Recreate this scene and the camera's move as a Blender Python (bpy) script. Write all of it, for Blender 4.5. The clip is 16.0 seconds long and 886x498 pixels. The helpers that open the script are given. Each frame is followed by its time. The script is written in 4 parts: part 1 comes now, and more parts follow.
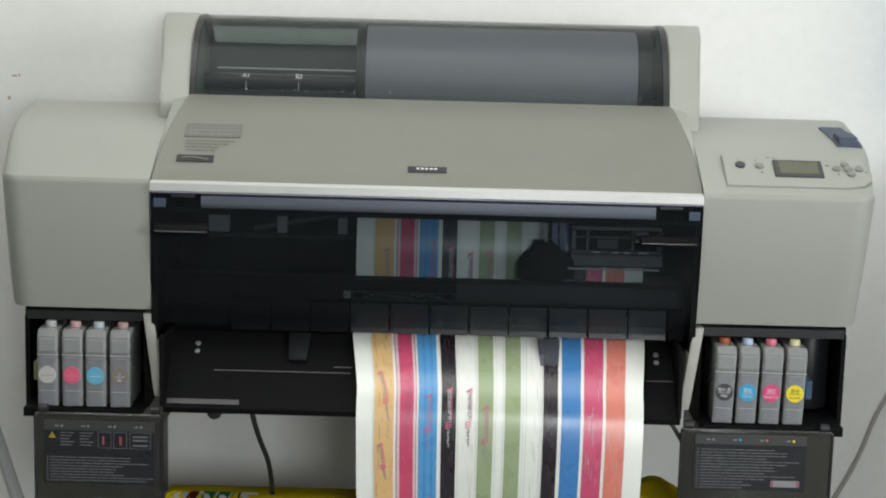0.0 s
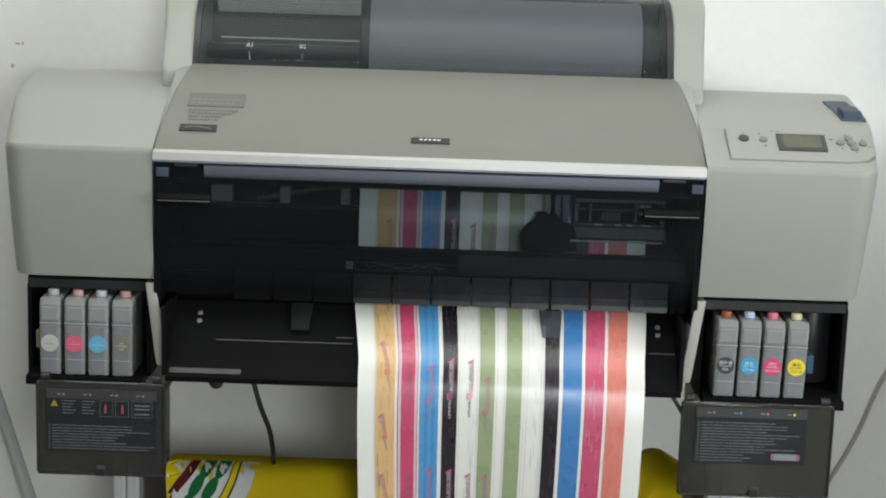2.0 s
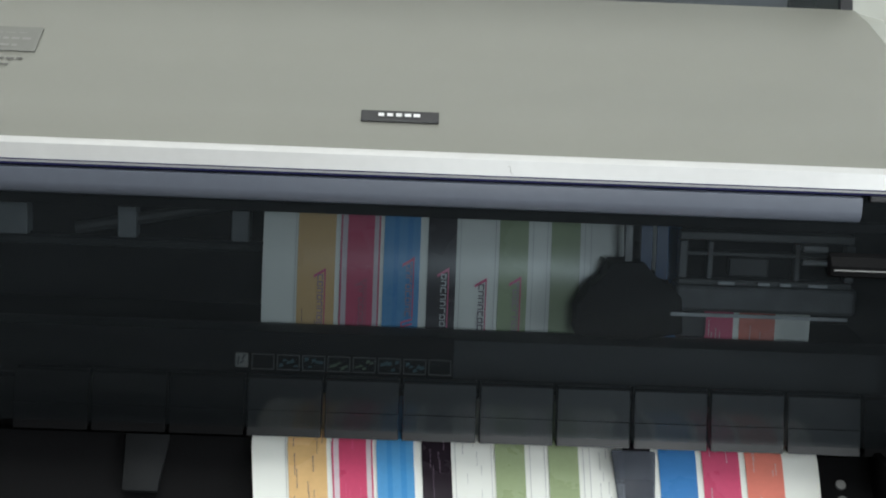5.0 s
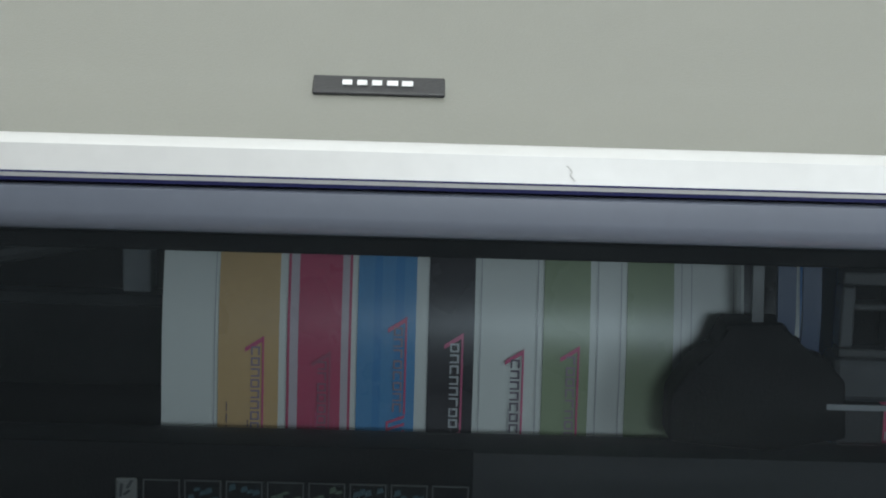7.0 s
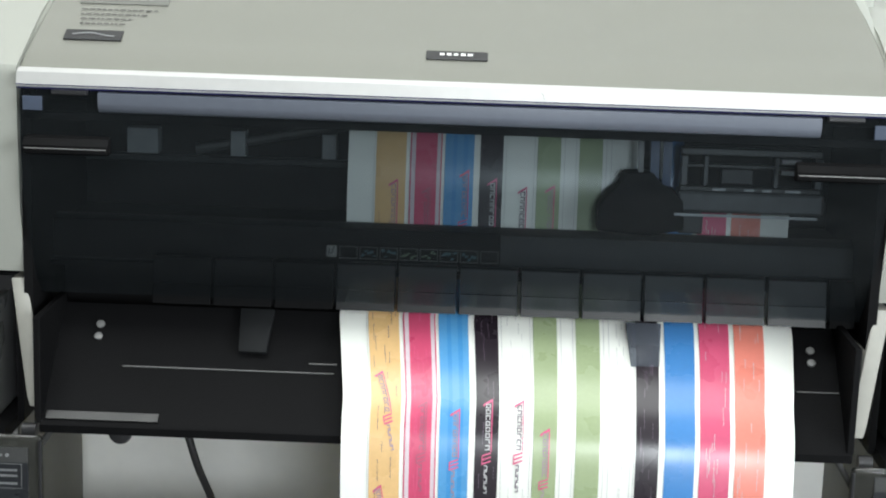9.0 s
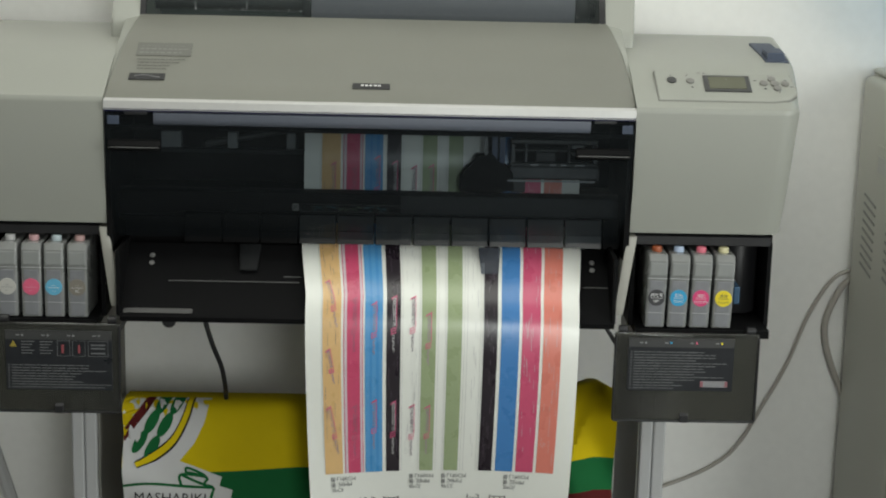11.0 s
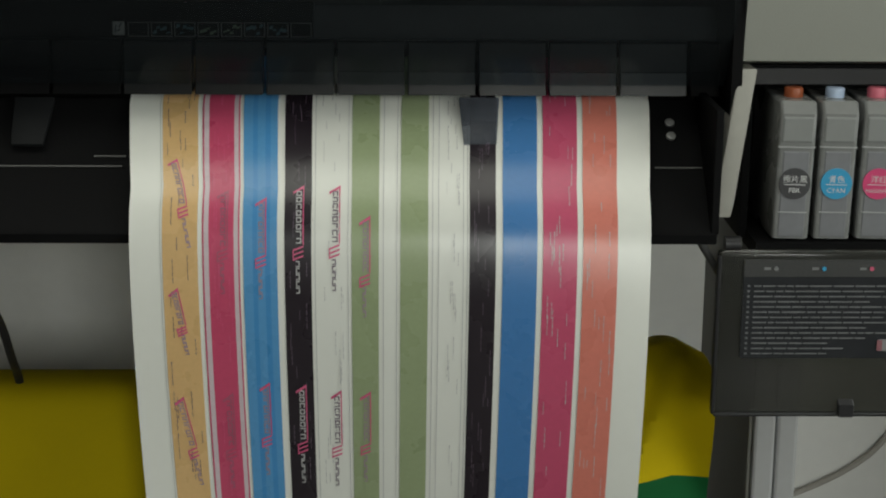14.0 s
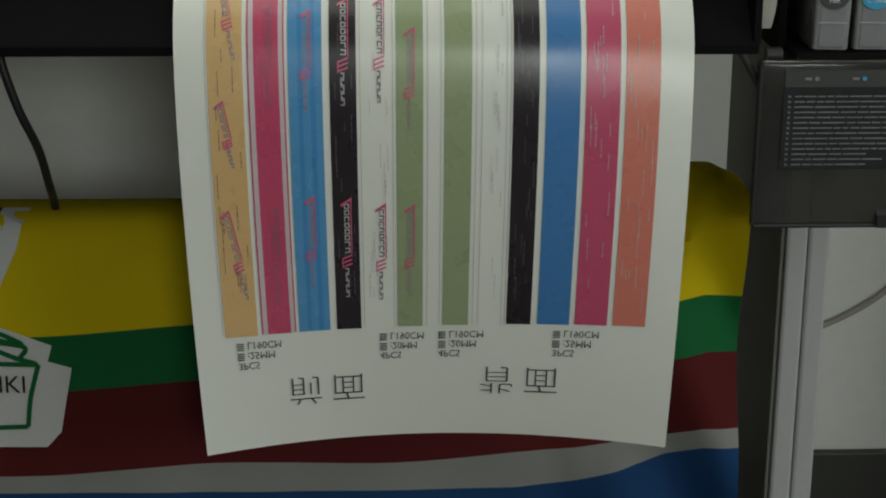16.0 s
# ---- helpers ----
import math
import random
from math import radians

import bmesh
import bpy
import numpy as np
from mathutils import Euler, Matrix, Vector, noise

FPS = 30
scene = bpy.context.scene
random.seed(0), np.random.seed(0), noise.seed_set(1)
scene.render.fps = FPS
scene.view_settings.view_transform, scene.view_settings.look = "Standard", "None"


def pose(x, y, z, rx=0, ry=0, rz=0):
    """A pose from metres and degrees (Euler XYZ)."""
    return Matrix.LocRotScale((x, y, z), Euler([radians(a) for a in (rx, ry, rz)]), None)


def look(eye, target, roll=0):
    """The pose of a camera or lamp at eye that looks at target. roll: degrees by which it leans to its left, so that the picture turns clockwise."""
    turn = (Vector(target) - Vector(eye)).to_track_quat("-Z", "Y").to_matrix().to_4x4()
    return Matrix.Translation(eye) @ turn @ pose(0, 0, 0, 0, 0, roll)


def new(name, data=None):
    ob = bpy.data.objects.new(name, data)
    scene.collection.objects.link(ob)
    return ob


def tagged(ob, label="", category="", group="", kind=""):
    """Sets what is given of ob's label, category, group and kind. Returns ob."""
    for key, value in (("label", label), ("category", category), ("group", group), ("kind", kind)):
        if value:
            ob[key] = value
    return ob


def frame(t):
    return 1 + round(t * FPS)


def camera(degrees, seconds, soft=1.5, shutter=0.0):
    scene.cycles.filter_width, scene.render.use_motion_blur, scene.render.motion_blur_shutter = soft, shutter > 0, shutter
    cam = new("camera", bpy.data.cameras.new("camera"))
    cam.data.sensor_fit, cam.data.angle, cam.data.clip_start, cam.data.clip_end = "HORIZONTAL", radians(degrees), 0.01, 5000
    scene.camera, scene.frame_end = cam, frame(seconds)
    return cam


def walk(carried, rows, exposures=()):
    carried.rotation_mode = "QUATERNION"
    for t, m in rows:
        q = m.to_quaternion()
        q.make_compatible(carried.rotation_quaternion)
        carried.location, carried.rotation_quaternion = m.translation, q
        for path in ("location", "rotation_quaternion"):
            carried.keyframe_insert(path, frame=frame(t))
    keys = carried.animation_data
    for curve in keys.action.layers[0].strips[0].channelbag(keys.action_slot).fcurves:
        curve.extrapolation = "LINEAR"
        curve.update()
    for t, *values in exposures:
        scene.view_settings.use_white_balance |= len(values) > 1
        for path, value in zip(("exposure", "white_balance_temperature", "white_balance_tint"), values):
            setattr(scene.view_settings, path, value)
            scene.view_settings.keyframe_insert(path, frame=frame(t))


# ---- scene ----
cam = camera(29.0, 16.0, soft=2.0)
PATH = [
    (0, (0.02, -2.239, 1.36), (0.023, -0.27, 1.011), 1.5),
    (0.5, (0.02, -2.239, 1.36), (0.021, -0.268, 1.019), 1.6),
    (1, (0.02, -2.239, 1.36), (0.005, -0.272, 1.0), 1.2),
    (1.5, (0.02, -2.239, 1.36), (0.015, -0.274, 0.989), 1.5),
    (2, (0.02, -2.239, 1.36), (0.021, -0.276, 0.978), 1.9),
    (2.5, (0.02, -2.239, 1.36), (0.011, -0.277, 0.971), 1.8),
    (3, (0.02, -2.239, 1.36), (0.003, -0.276, 0.976), 1.7),
    (3.5, (0.017, -1.938, 1.317), (0.008, 0.025, 0.936), 1.8),
    (4, (0.013, -1.64, 1.285), (0.012, 0.325, 0.911), 2.1),
    (4.2, (0.012, -1.533, 1.265), (0.017, 0.433, 0.897), 2.2),
    (6.3, (0.008, -0.651, 1.12), (0.083, 1.315, 0.762), 2.2),
    (6.6, (0.01, -0.63, 1.125), (0.068, 1.333, 0.748), 1.8),
    (7, (0.014, -0.639, 1.118), (0.051, 1.33, 0.772), 1.7),
    (7.5, (0.004, -0.646, 1.115), (0.052, 1.319, 0.746), 2.0),
    (8, (0.006, -0.677, 1.127), (0.016, 1.275, 0.69), 1.7),
    (8.5, (0.02, -0.993, 1.164), (-0.011, 0.96, 0.733), 2.0),
    (8.7, (0.019, -1.164, 1.179), (-0.019, 0.793, 0.768), 1.9),
    (10.8, (0.06, -2.34, 1.363), (0.076, -0.386, 0.936), 1.7),
    (11, (0.039, -2.337, 1.377), (0.093, -0.388, 0.931), 1.4),
    (11.5, (0.032, -2.315, 1.363), (0.15, -0.369, 0.917), 1.8),
    (12, (0.076, -1.983, 1.297), (0.158, -0.038, 0.838), 1.7),
    (12.5, (0.086, -1.686, 1.206), (0.169, 0.262, 0.761), 1.7),
    (13, (0.094, -1.428, 1.143), (0.131, 0.508, 0.642), 0.9),
    (13.5, (0.102, -1.239, 1.07), (0.116, 0.691, 0.5653), 0.5),
    (14, (0.119, -1.252, 1.052), (0.157, 0.673, 0.5513), 0.4),
    (14.5, (0.111, -1.268, 1.018), (0.132, 0.653, 0.5173), 0.3),
    (15, (0.097, -1.272, 1.001), (0.127, 0.631, 0.4794), 0.5),
    (15.5, (0.096, -1.273, 0.993), (0.152, 0.623, 0.4466), -0.1),
    (16, (0.066, -1.275, 0.99), (0.135, 0.623, 0.3771), 0.2),
]
EXPOSURE = [(0, 0.0, 6650, 11), (3, 0.06, 6650, 11), (4.2, 0.08, 6550, 10.5), (6.3, 0.30, 6350, 10), (7, 0.30, 6350, 9.5), (7.5, 0.32, 6400, 9), (8, 0.50, 6400, 9), (8.7, 0.68, 6400, 10), (10.8, -0.16, 6850, 8), (11.4, -0.38, 6900, 8), (12, -0.46, 6900, 8), (12.5, -0.24, 6850, 8), (13.2, -0.26, 6900, 7.5), (13.5, -0.58, 7050, 6.5), (13.9, -0.76, 7050, 6.5), (15, -0.98, 7000, 5.5), (16, -1.06, 6950, 4.5)]
walk(cam, [(t, look(eye, target, roll)) for t, eye, target, roll in PATH], EXPOSURE)

# ---- light ----
FLOOR = 0.05
world = bpy.data.worlds.new("world")
scene.world = world
world.use_nodes = True
wn = world.node_tree.nodes
sky = wn.new("ShaderNodeTexSky")
sky.sky_type = "NISHITA"
sky.sun_disc = False
sky.sun_elevation, sky.sun_rotation = radians(54), radians(7)
wn["Background"].inputs[1].default_value = 0.12
world.node_tree.links.new(sky.outputs[0], wn["Background"].inputs[0])
sun = new("sun", bpy.data.lights.new("sun", "SUN"))
sun.data.energy, sun.data.angle, sun.data.color = 2.0, radians(0.5), (1, 0.95, 0.88)
sun.matrix_world = look((0.6, 5, 7), (0, 0, 0))


def window_light(name, x, y, z, w, h, target, watts, colour):
    ob = new(name, bpy.data.lights.new(name, "AREA"))
    ob.data.shape, ob.data.size, ob.data.size_y = "RECTANGLE", w, h
    ob.data.energy, ob.data.color = watts, colour
    ob.matrix_world = look((x, y, z), target)
    return ob


LAMPS = ((-0.25, -0.42, 2.52, 18),)
window_light("daylight_south", 0.62, -3.53, 1.46, 0.70, 0.60, (0.50, 0, 1.1), 35, (0.93, 0.985, 1.0))
window_light("daylight_east", 2.24, -1.60, 1.45, 1.3, 1.2, (0.2, 0.1, 0.95), 38, (0.93, 0.985, 1.0))
for x, y, z, watts in LAMPS:
    window_light("tube_light", x, y, z - 0.058, 1.60, 0.95, (x, y, 0), watts, (0.965, 1.0, 0.975))


# ---- materials ----
def material(name, colour, rough=0.5, metal=0.0, vary=0.06, scale=8.0, fine=120.0, bump=0.1, spec=0.5, coat=0.0, island=0.0):
    """A painted, moulded or printed surface: broad stains, fine grain and a little relief."""
    m = bpy.data.materials.new(name)
    m.use_nodes = True
    t = m.node_tree
    n, l = t.nodes, t.links
    b = n["Principled BSDF"]
    b.inputs["Metallic"].default_value = metal
    b.inputs["Specular IOR Level"].default_value = spec
    b.inputs["Coat Weight"].default_value = coat
    co = n.new("ShaderNodeTexCoord")
    big, small = n.new("ShaderNodeTexNoise"), n.new("ShaderNodeTexNoise")
    big.inputs["Scale"].default_value, small.inputs["Scale"].default_value = scale, fine
    big.inputs["Detail"].default_value = 4
    l.new(co.outputs["Object"], big.inputs["Vector"])
    l.new(co.outputs["Object"], small.inputs["Vector"])
    mix = n.new("ShaderNodeMath")
    mix.operation = "ADD"
    l.new(big.outputs[0], mix.inputs[0])
    l.new(small.outputs[0], mix.inputs[1])
    ramp = n.new("ShaderNodeMapRange")
    ramp.inputs[1].default_value, ramp.inputs[2].default_value = 0.6, 1.4
    ramp.inputs[3].default_value, ramp.inputs[4].default_value = 1 - vary, 1 + vary
    l.new(mix.outputs[0], ramp.inputs[0])
    mul = n.new("ShaderNodeVectorMath")
    mul.operation = "SCALE"
    mul.inputs[0].default_value = colour
    l.new(ramp.outputs[0], mul.inputs["Scale"])
    l.new(mul.outputs[0], b.inputs["Base Color"])
    rr = n.new("ShaderNodeMapRange")
    rr.inputs[3].default_value, rr.inputs[4].default_value = max(0.02, rough - 0.06), min(1, rough + 0.06)
    l.new(big.outputs[0], rr.inputs[0])
    l.new(rr.outputs[0], b.inputs["Roughness"])
    if bump:
        bp = n.new("ShaderNodeBump")
        bp.inputs["Strength"].default_value, bp.inputs["Distance"].default_value = bump, 0.0006
        l.new(small.outputs[0], bp.inputs["Height"])
        l.new(bp.outputs[0], b.inputs["Normal"])
    return m


def clear(name, tint, gloss=0.06, rough=0.03, haze=0.0, haze_colour=(0.5, 0.5, 0.5), ior=1.45):
    """Thin clear or smoked plastic: it lets light through, tinted, and shines at a glance."""
    m = bpy.data.materials.new(name)
    m.use_nodes = True
    t = m.node_tree
    n, l = t.nodes, t.links
    n.remove(n["Principled BSDF"])
    tr, gl, df = n.new("ShaderNodeBsdfTransparent"), n.new("ShaderNodeBsdfGlossy"), n.new("ShaderNodeBsdfDiffuse")
    tr.inputs[0].default_value = (*tint, 1)
    df.inputs[0].default_value = (*haze_colour, 1)
    gl.inputs["Roughness"].default_value = rough
    fr = n.new("ShaderNodeFresnel")
    fr.inputs[0].default_value = ior
    m1, m2 = n.new("ShaderNodeMixShader"), n.new("ShaderNodeMixShader")
    noise_node = n.new("ShaderNodeTexNoise")
    noise_node.inputs["Scale"].default_value = 14
    hz = n.new("ShaderNodeMapRange")
    hz.inputs[3].default_value, hz.inputs[4].default_value = haze * 0.6, haze * 1.4
    l.new(noise_node.outputs[0], hz.inputs[0])
    l.new(hz.outputs[0], m1.inputs[0])
    l.new(tr.outputs[0], m1.inputs[1])
    l.new(df.outputs[0], m1.inputs[2])
    l.new(fr.outputs[0], m2.inputs[0])
    l.new(m1.outputs[0], m2.inputs[1])
    l.new(gl.outputs[0], m2.inputs[2])
    l.new(m2.outputs[0], n["Material Output"].inputs[0])
    return m


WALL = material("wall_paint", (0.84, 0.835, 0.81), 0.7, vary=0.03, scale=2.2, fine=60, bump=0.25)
# for the unseen walls: darker than the white one, to hold down bounced light
FARWALL = material("low_bounce_paint", (0.30, 0.30, 0.28), 0.7, vary=0.04, scale=2.2, fine=60, bump=0.25)
CEIL = material("ceiling_paint", (0.82, 0.82, 0.80), 0.8, vary=0.02, scale=2)
TILE = material("floor_tile", (0.10, 0.095, 0.085), 0.35, vary=0.12, scale=5)
BEIGE = material("beige_plastic", (0.340, 0.347, 0.312), 0.42, vary=0.025, scale=5, fine=900, bump=0.25)
TAUPE = material("taupe_plastic", (0.200, 0.200, 0.174), 0.36, vary=0.03, scale=6, fine=900, bump=0.2)
SILVER = material("silver_trim", (0.57, 0.565, 0.555), 0.4, metal=0.15, vary=0.03, scale=30, bump=0.05)
BLACK = material("black_plastic", (0.018, 0.018, 0.02), 0.4, vary=0.2, scale=20, fine=700, bump=0.3)
TRAYBLACK = material("matt_black", (0.0065, 0.0065, 0.007), 0.6, vary=0.2, scale=20, fine=700, bump=0.3, spec=0.07)
DARK = material("dark_grey_plastic", (0.055, 0.056, 0.056), 0.38, vary=0.12, scale=12, fine=500, bump=0.2)
LABEL = material("dark_label", (0.022, 0.024, 0.028), 0.3, vary=0.1, scale=30, bump=0)
INKGREY = material("print_grey", (0.22, 0.225, 0.23), 0.5, bump=0)
LABELINK = material("label_ink", (0.16, 0.165, 0.17), 0.5, vary=0.3, scale=60, fine=900, bump=0)
INKWHITE = material("print_white", (0.7, 0.7, 0.7), 0.5, bump=0)
INKDARK = material("print_dark", (0.05, 0.05, 0.055), 0.5, bump=0)
INKBLUE = material("print_cyan", (0.03, 0.35, 0.62), 0.5, bump=0)
INKPINK = material("print_pink", (0.70, 0.12, 0.22), 0.5, bump=0)
INKYEL = material("print_yellow", (0.85, 0.68, 0.03), 0.5, bump=0)
BARGREY = material("grey_blue_strip", (0.118, 0.132, 0.165), 0.4, vary=0.05)
SCREWDULL = material("dull_steel", (0.24, 0.24, 0.235), 0.45, metal=0.3)
SCREW = material("steel", (0.6, 0.6, 0.58), 0.3, metal=1.0)
LCD = material("lcd", (0.115, 0.118, 0.08), 0.25, vary=0.05, scale=40)
BUTTON = material("button_grey", (0.22, 0.215, 0.20), 0.4)
BLUELINE = material("deep_blue_line", (0.022, 0.024, 0.085), 0.6, vary=0.1, spec=0.1)
LEVER = material("blue_grey_lever", (0.055, 0.07, 0.105), 0.5, vary=0.1, spec=0.3)
LEG = material("stand_paint", (0.47, 0.475, 0.48), 0.45, vary=0.04, scale=4)
LEGSIDE = material("stand_side", (0.20, 0.195, 0.175), 0.5, vary=0.06)
PAPER = material("photo_paper", (0.84, 0.85, 0.80), 0.30, vary=0.012, scale=6, bump=0.04, spec=0.45)
COVER = clear("smoked_cover", (0.505, 0.545, 0.57), rough=0.06, haze=0.028, haze_colour=(0.28, 0.33, 0.36), ior=1.2)
ROLLCOVER = clear("smoked_roll_cover", (0.52, 0.56, 0.555), rough=0.25, haze=0.06, haze_colour=(0.27, 0.32, 0.33), ior=1.25)
TANK = material("milky_tank", (0.235, 0.24, 0.236), 0.28, vary=0.10, scale=22, fine=60, bump=0, spec=0.4, coat=0.2)
TANKTOP = material("milky_shoulder", (0.28, 0.29, 0.285), 0.25, vary=0.06, scale=22, fine=60, bump=0)
DOOR = clear("smoked_door", (0.34, 0.34, 0.31), rough=0.15, haze=0.36, haze_colour=(0.085, 0.086, 0.078))
TANKLID = material("tank_lid", (0.40, 0.41, 0.41), 0.4)
CABLEBLACK = material("black_cable", (0.02, 0.02, 0.022), 0.45)
CABLEGREY = material("grey_cable", (0.38, 0.355, 0.32), 0.5)
DISP = material("dispenser_white", (0.42, 0.42, 0.365), 0.4, vary=0.03, scale=4, fine=700, bump=0.15)
SLOT = material("slot_shadow", (0.24, 0.24, 0.225), 0.6)
STICKER = material("yellow_sticker", (0.75, 0.50, 0.03), 0.5)
BOTTLE = clear("blue_bottle", (0.72, 0.86, 0.97), rough=0.05, haze=0.3, haze_colour=(0.25, 0.55, 0.8), ior=1.03)


def cloth(name, colour):
    return material(name, colour, 0.8, vary=0.10, scale=9, fine=1500, bump=0.5, spec=0.15)


CL_Y, CL_G, CL_R = cloth("flag_yellow", (0.70, 0.53, 0.01)), cloth("flag_green", (0.01, 0.13, 0.04)), cloth("flag_maroon", (0.10, 0.014, 0.014))
# white cloth again, with the dimness low on the flag put into its colour
CL_SW = cloth("flag_shaded_white", (0.28, 0.28, 0.27))
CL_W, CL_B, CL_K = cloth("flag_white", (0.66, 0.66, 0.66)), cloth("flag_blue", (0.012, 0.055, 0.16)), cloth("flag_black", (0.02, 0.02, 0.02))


def ink(name, colour):
    return material(name, colour, 0.28, vary=0.05, scale=25, fine=300, bump=0.02, spec=0.5)


P_OR, P_PK, P_BL, P_BK = ink("ink_tan", (0.74, 0.48, 0.22)), ink("ink_pink", (0.62, 0.08, 0.17)), ink("ink_blue", (0.06, 0.28, 0.60)), ink("ink_black", (0.022, 0.016, 0.022))
P_GR, P_B2, P_CR, P_CO = ink("ink_green", (0.33, 0.40, 0.23)), ink("ink_mid_blue", (0.06, 0.22, 0.52)), ink("ink_crimson", (0.60, 0.09, 0.18)), ink("ink_coral", (0.72, 0.22, 0.17))
P_LN, P_PU = ink("ink_thin_line", (0.55, 0.55, 0.55)), ink("ink_lilac", (0.66, 0.56, 0.60))
P_LT, P_MK, P_MD = ink("ink_pale_blue", (0.10, 0.33, 0.63)), ink("ink_mark_pink", (0.70, 0.12, 0.25)), ink("ink_mark_dark", (0.16, 0.12, 0.16))


# ---- mesh helpers ----
def part(name, bm, mat, parent=None, label="", smooth=False):
    me = bpy.data.meshes.new(name)
    bmesh.ops.recalc_face_normals(bm, faces=bm.faces)
    for f in bm.faces:
        f.smooth = smooth
    bm.to_mesh(me)
    bm.free()
    for one in mat if isinstance(mat, (list, tuple)) else [mat]:
        me.materials.append(one)
    if smooth:
        me.set_sharp_from_angle(angle=radians(32))
    ob = new(name, me)
    ob.parent = parent
    if label:
        ob["label"] = label
    return ob


def holder(name, label, category, group="", place=(0, 0, 0)):
    ob = new(name)
    ob.empty_display_size = 0.05
    ob.location = place
    return tagged(ob, label, category, group)


def box(x0, x1, y0, y1, z0, z1, r=0.0, seg=2, bm=None):
    bm = bm or bmesh.new()
    vs = bmesh.ops.create_cube(bm, size=1.0)["verts"]
    for v in vs:
        v.co = Vector((x0 + (v.co.x + 0.5) * (x1 - x0), y0 + (v.co.y + 0.5) * (y1 - y0), z0 + (v.co.z + 0.5) * (z1 - z0)))
    if r:
        es = list({e for v in vs for e in v.link_edges})
        bmesh.ops.bevel(bm, geom=es, offset=r, segments=seg, profile=0.5, affect="EDGES")
    return bm


def extrude(profile, x0, x1, r=0.0, seg=2, width=None):
    """A closed profile of (y, z), drawn out from x0 to x1. width: y, z -> (left, right) where the ends are not straight."""
    bm = bmesh.new()
    ends = width or (lambda y, z: (x0, x1))
    a = [bm.verts.new((ends(y, z)[0], y, z)) for y, z in profile]
    b = [bm.verts.new((ends(y, z)[1], y, z)) for y, z in profile]
    n = len(profile)
    for i in range(n):
        bm.faces.new((a[i], a[(i + 1) % n], b[(i + 1) % n], b[i]))
    caps = [bm.faces.new(a), bm.faces.new(b)]
    if r:
        es = list({e for f in caps for e in f.edges})
        bmesh.ops.bevel(bm, geom=es, offset=r, segments=seg, profile=0.5, affect="EDGES")
    return bm


def smooth_line(points, steps=8):
    """A smooth line through points."""
    pts = [Vector(p) for p in points]
    pts = [2 * pts[0] - pts[1], *pts, 2 * pts[-1] - pts[-2]]
    out = []
    for i in range(1, len(pts) - 2):
        p0, p1, p2, p3 = pts[i - 1 : i + 3]
        for k in range(steps):
            t = k / steps
            out.append(0.5 * (2 * p1 + (p2 - p0) * t + (2 * p0 - 5 * p1 + 4 * p2 - p3) * t * t + (3 * p1 - p0 - 3 * p2 + p3) * t**3))
    return out + [pts[-2]]


def tube(points, radius, sides=10, steps=8, bm=None):
    bm = bm or bmesh.new()
    line, rings = smooth_line(points, steps), []
    for i, p in enumerate(line):
        d = (line[min(i + 1, len(line) - 1)] - line[max(i - 1, 0)]).normalized()
        u = d.orthogonal().normalized() if not rings else (u - d * u.dot(d)).normalized()
        v = d.cross(u)
        rings.append([bm.verts.new(p + radius * (u * math.cos(a) + v * math.sin(a))) for a in (2 * math.pi * k / sides for k in range(sides))])
    for a, b in zip(rings, rings[1:]):
        for k in range(sides):
            bm.faces.new((a[k], a[(k + 1) % sides], b[(k + 1) % sides], b[k]))
    bm.faces.new(rings[0])
    bm.faces.new(rings[-1])
    return bm


def disc(x, y, z, r, depth, sides=24, axis="y", bm=None, bevel=0.0):
    bm = bm or bmesh.new()
    m = Matrix.Translation((x, y, z)) @ (Euler((radians(90), 0, 0)) if axis == "y" else Euler((0, radians(90), 0)) if axis == "x" else Euler()).to_matrix().to_4x4()
    vs = bmesh.ops.create_cone(bm, segments=sides, radius1=r, radius2=r, depth=depth, cap_ends=True, matrix=m)["verts"]
    if bevel:
        es = [e for e in {e for v in vs for e in v.link_edges} if any(len(f.verts) > 4 for f in e.link_faces)]
        bmesh.ops.bevel(bm, geom=es, offset=bevel, segments=2, profile=0.5, affect="EDGES")
    return bm


def moved(bm, m):
    bmesh.ops.transform(bm, matrix=m, verts=bm.verts)
    return bm


def text_mesh(words, size, align="LEFT", thin=0.0):
    cu = bpy.data.curves.new("lettering", "FONT")
    cu.body, cu.size, cu.align_x, cu.resolution_u = words, size, align, 2
    cu.offset = -thin
    ob = bpy.data.objects.new("lettering", cu)
    scene.collection.objects.link(ob)
    bpy.context.view_layer.update()
    me = bpy.data.meshes.new_from_object(ob.evaluated_get(bpy.context.evaluated_depsgraph_get()))
    bm = bmesh.new()
    bm.from_mesh(me)
    bpy.data.objects.remove(ob)
    bpy.data.meshes.remove(me)
    return bm


def quad(bm, pts, index=0):
    f = bm.faces.new([bm.verts.new(p) for p in pts])
    f.material_index = index
    return f


# ---- room ----
X0, X1, Y0, Y1, TOP = -2.3, 2.3, -3.6, 0.52, 2.75


def setting(name, bm, mat, label, category):
    return tagged(part(name, bm, mat), label, category, kind="structure")


setting("wall_north", box(X0 - 0.12, X1 + 0.12, Y1, Y1 + 0.12, 0, TOP), WALL, "white painted plaster wall behind the printer", "wall")
setting("wall_west", box(X0 - 0.12, X0, Y0, Y1, 0, TOP), FARWALL, "unseen plaster side wall, darkened to cut bounced light", "wall")



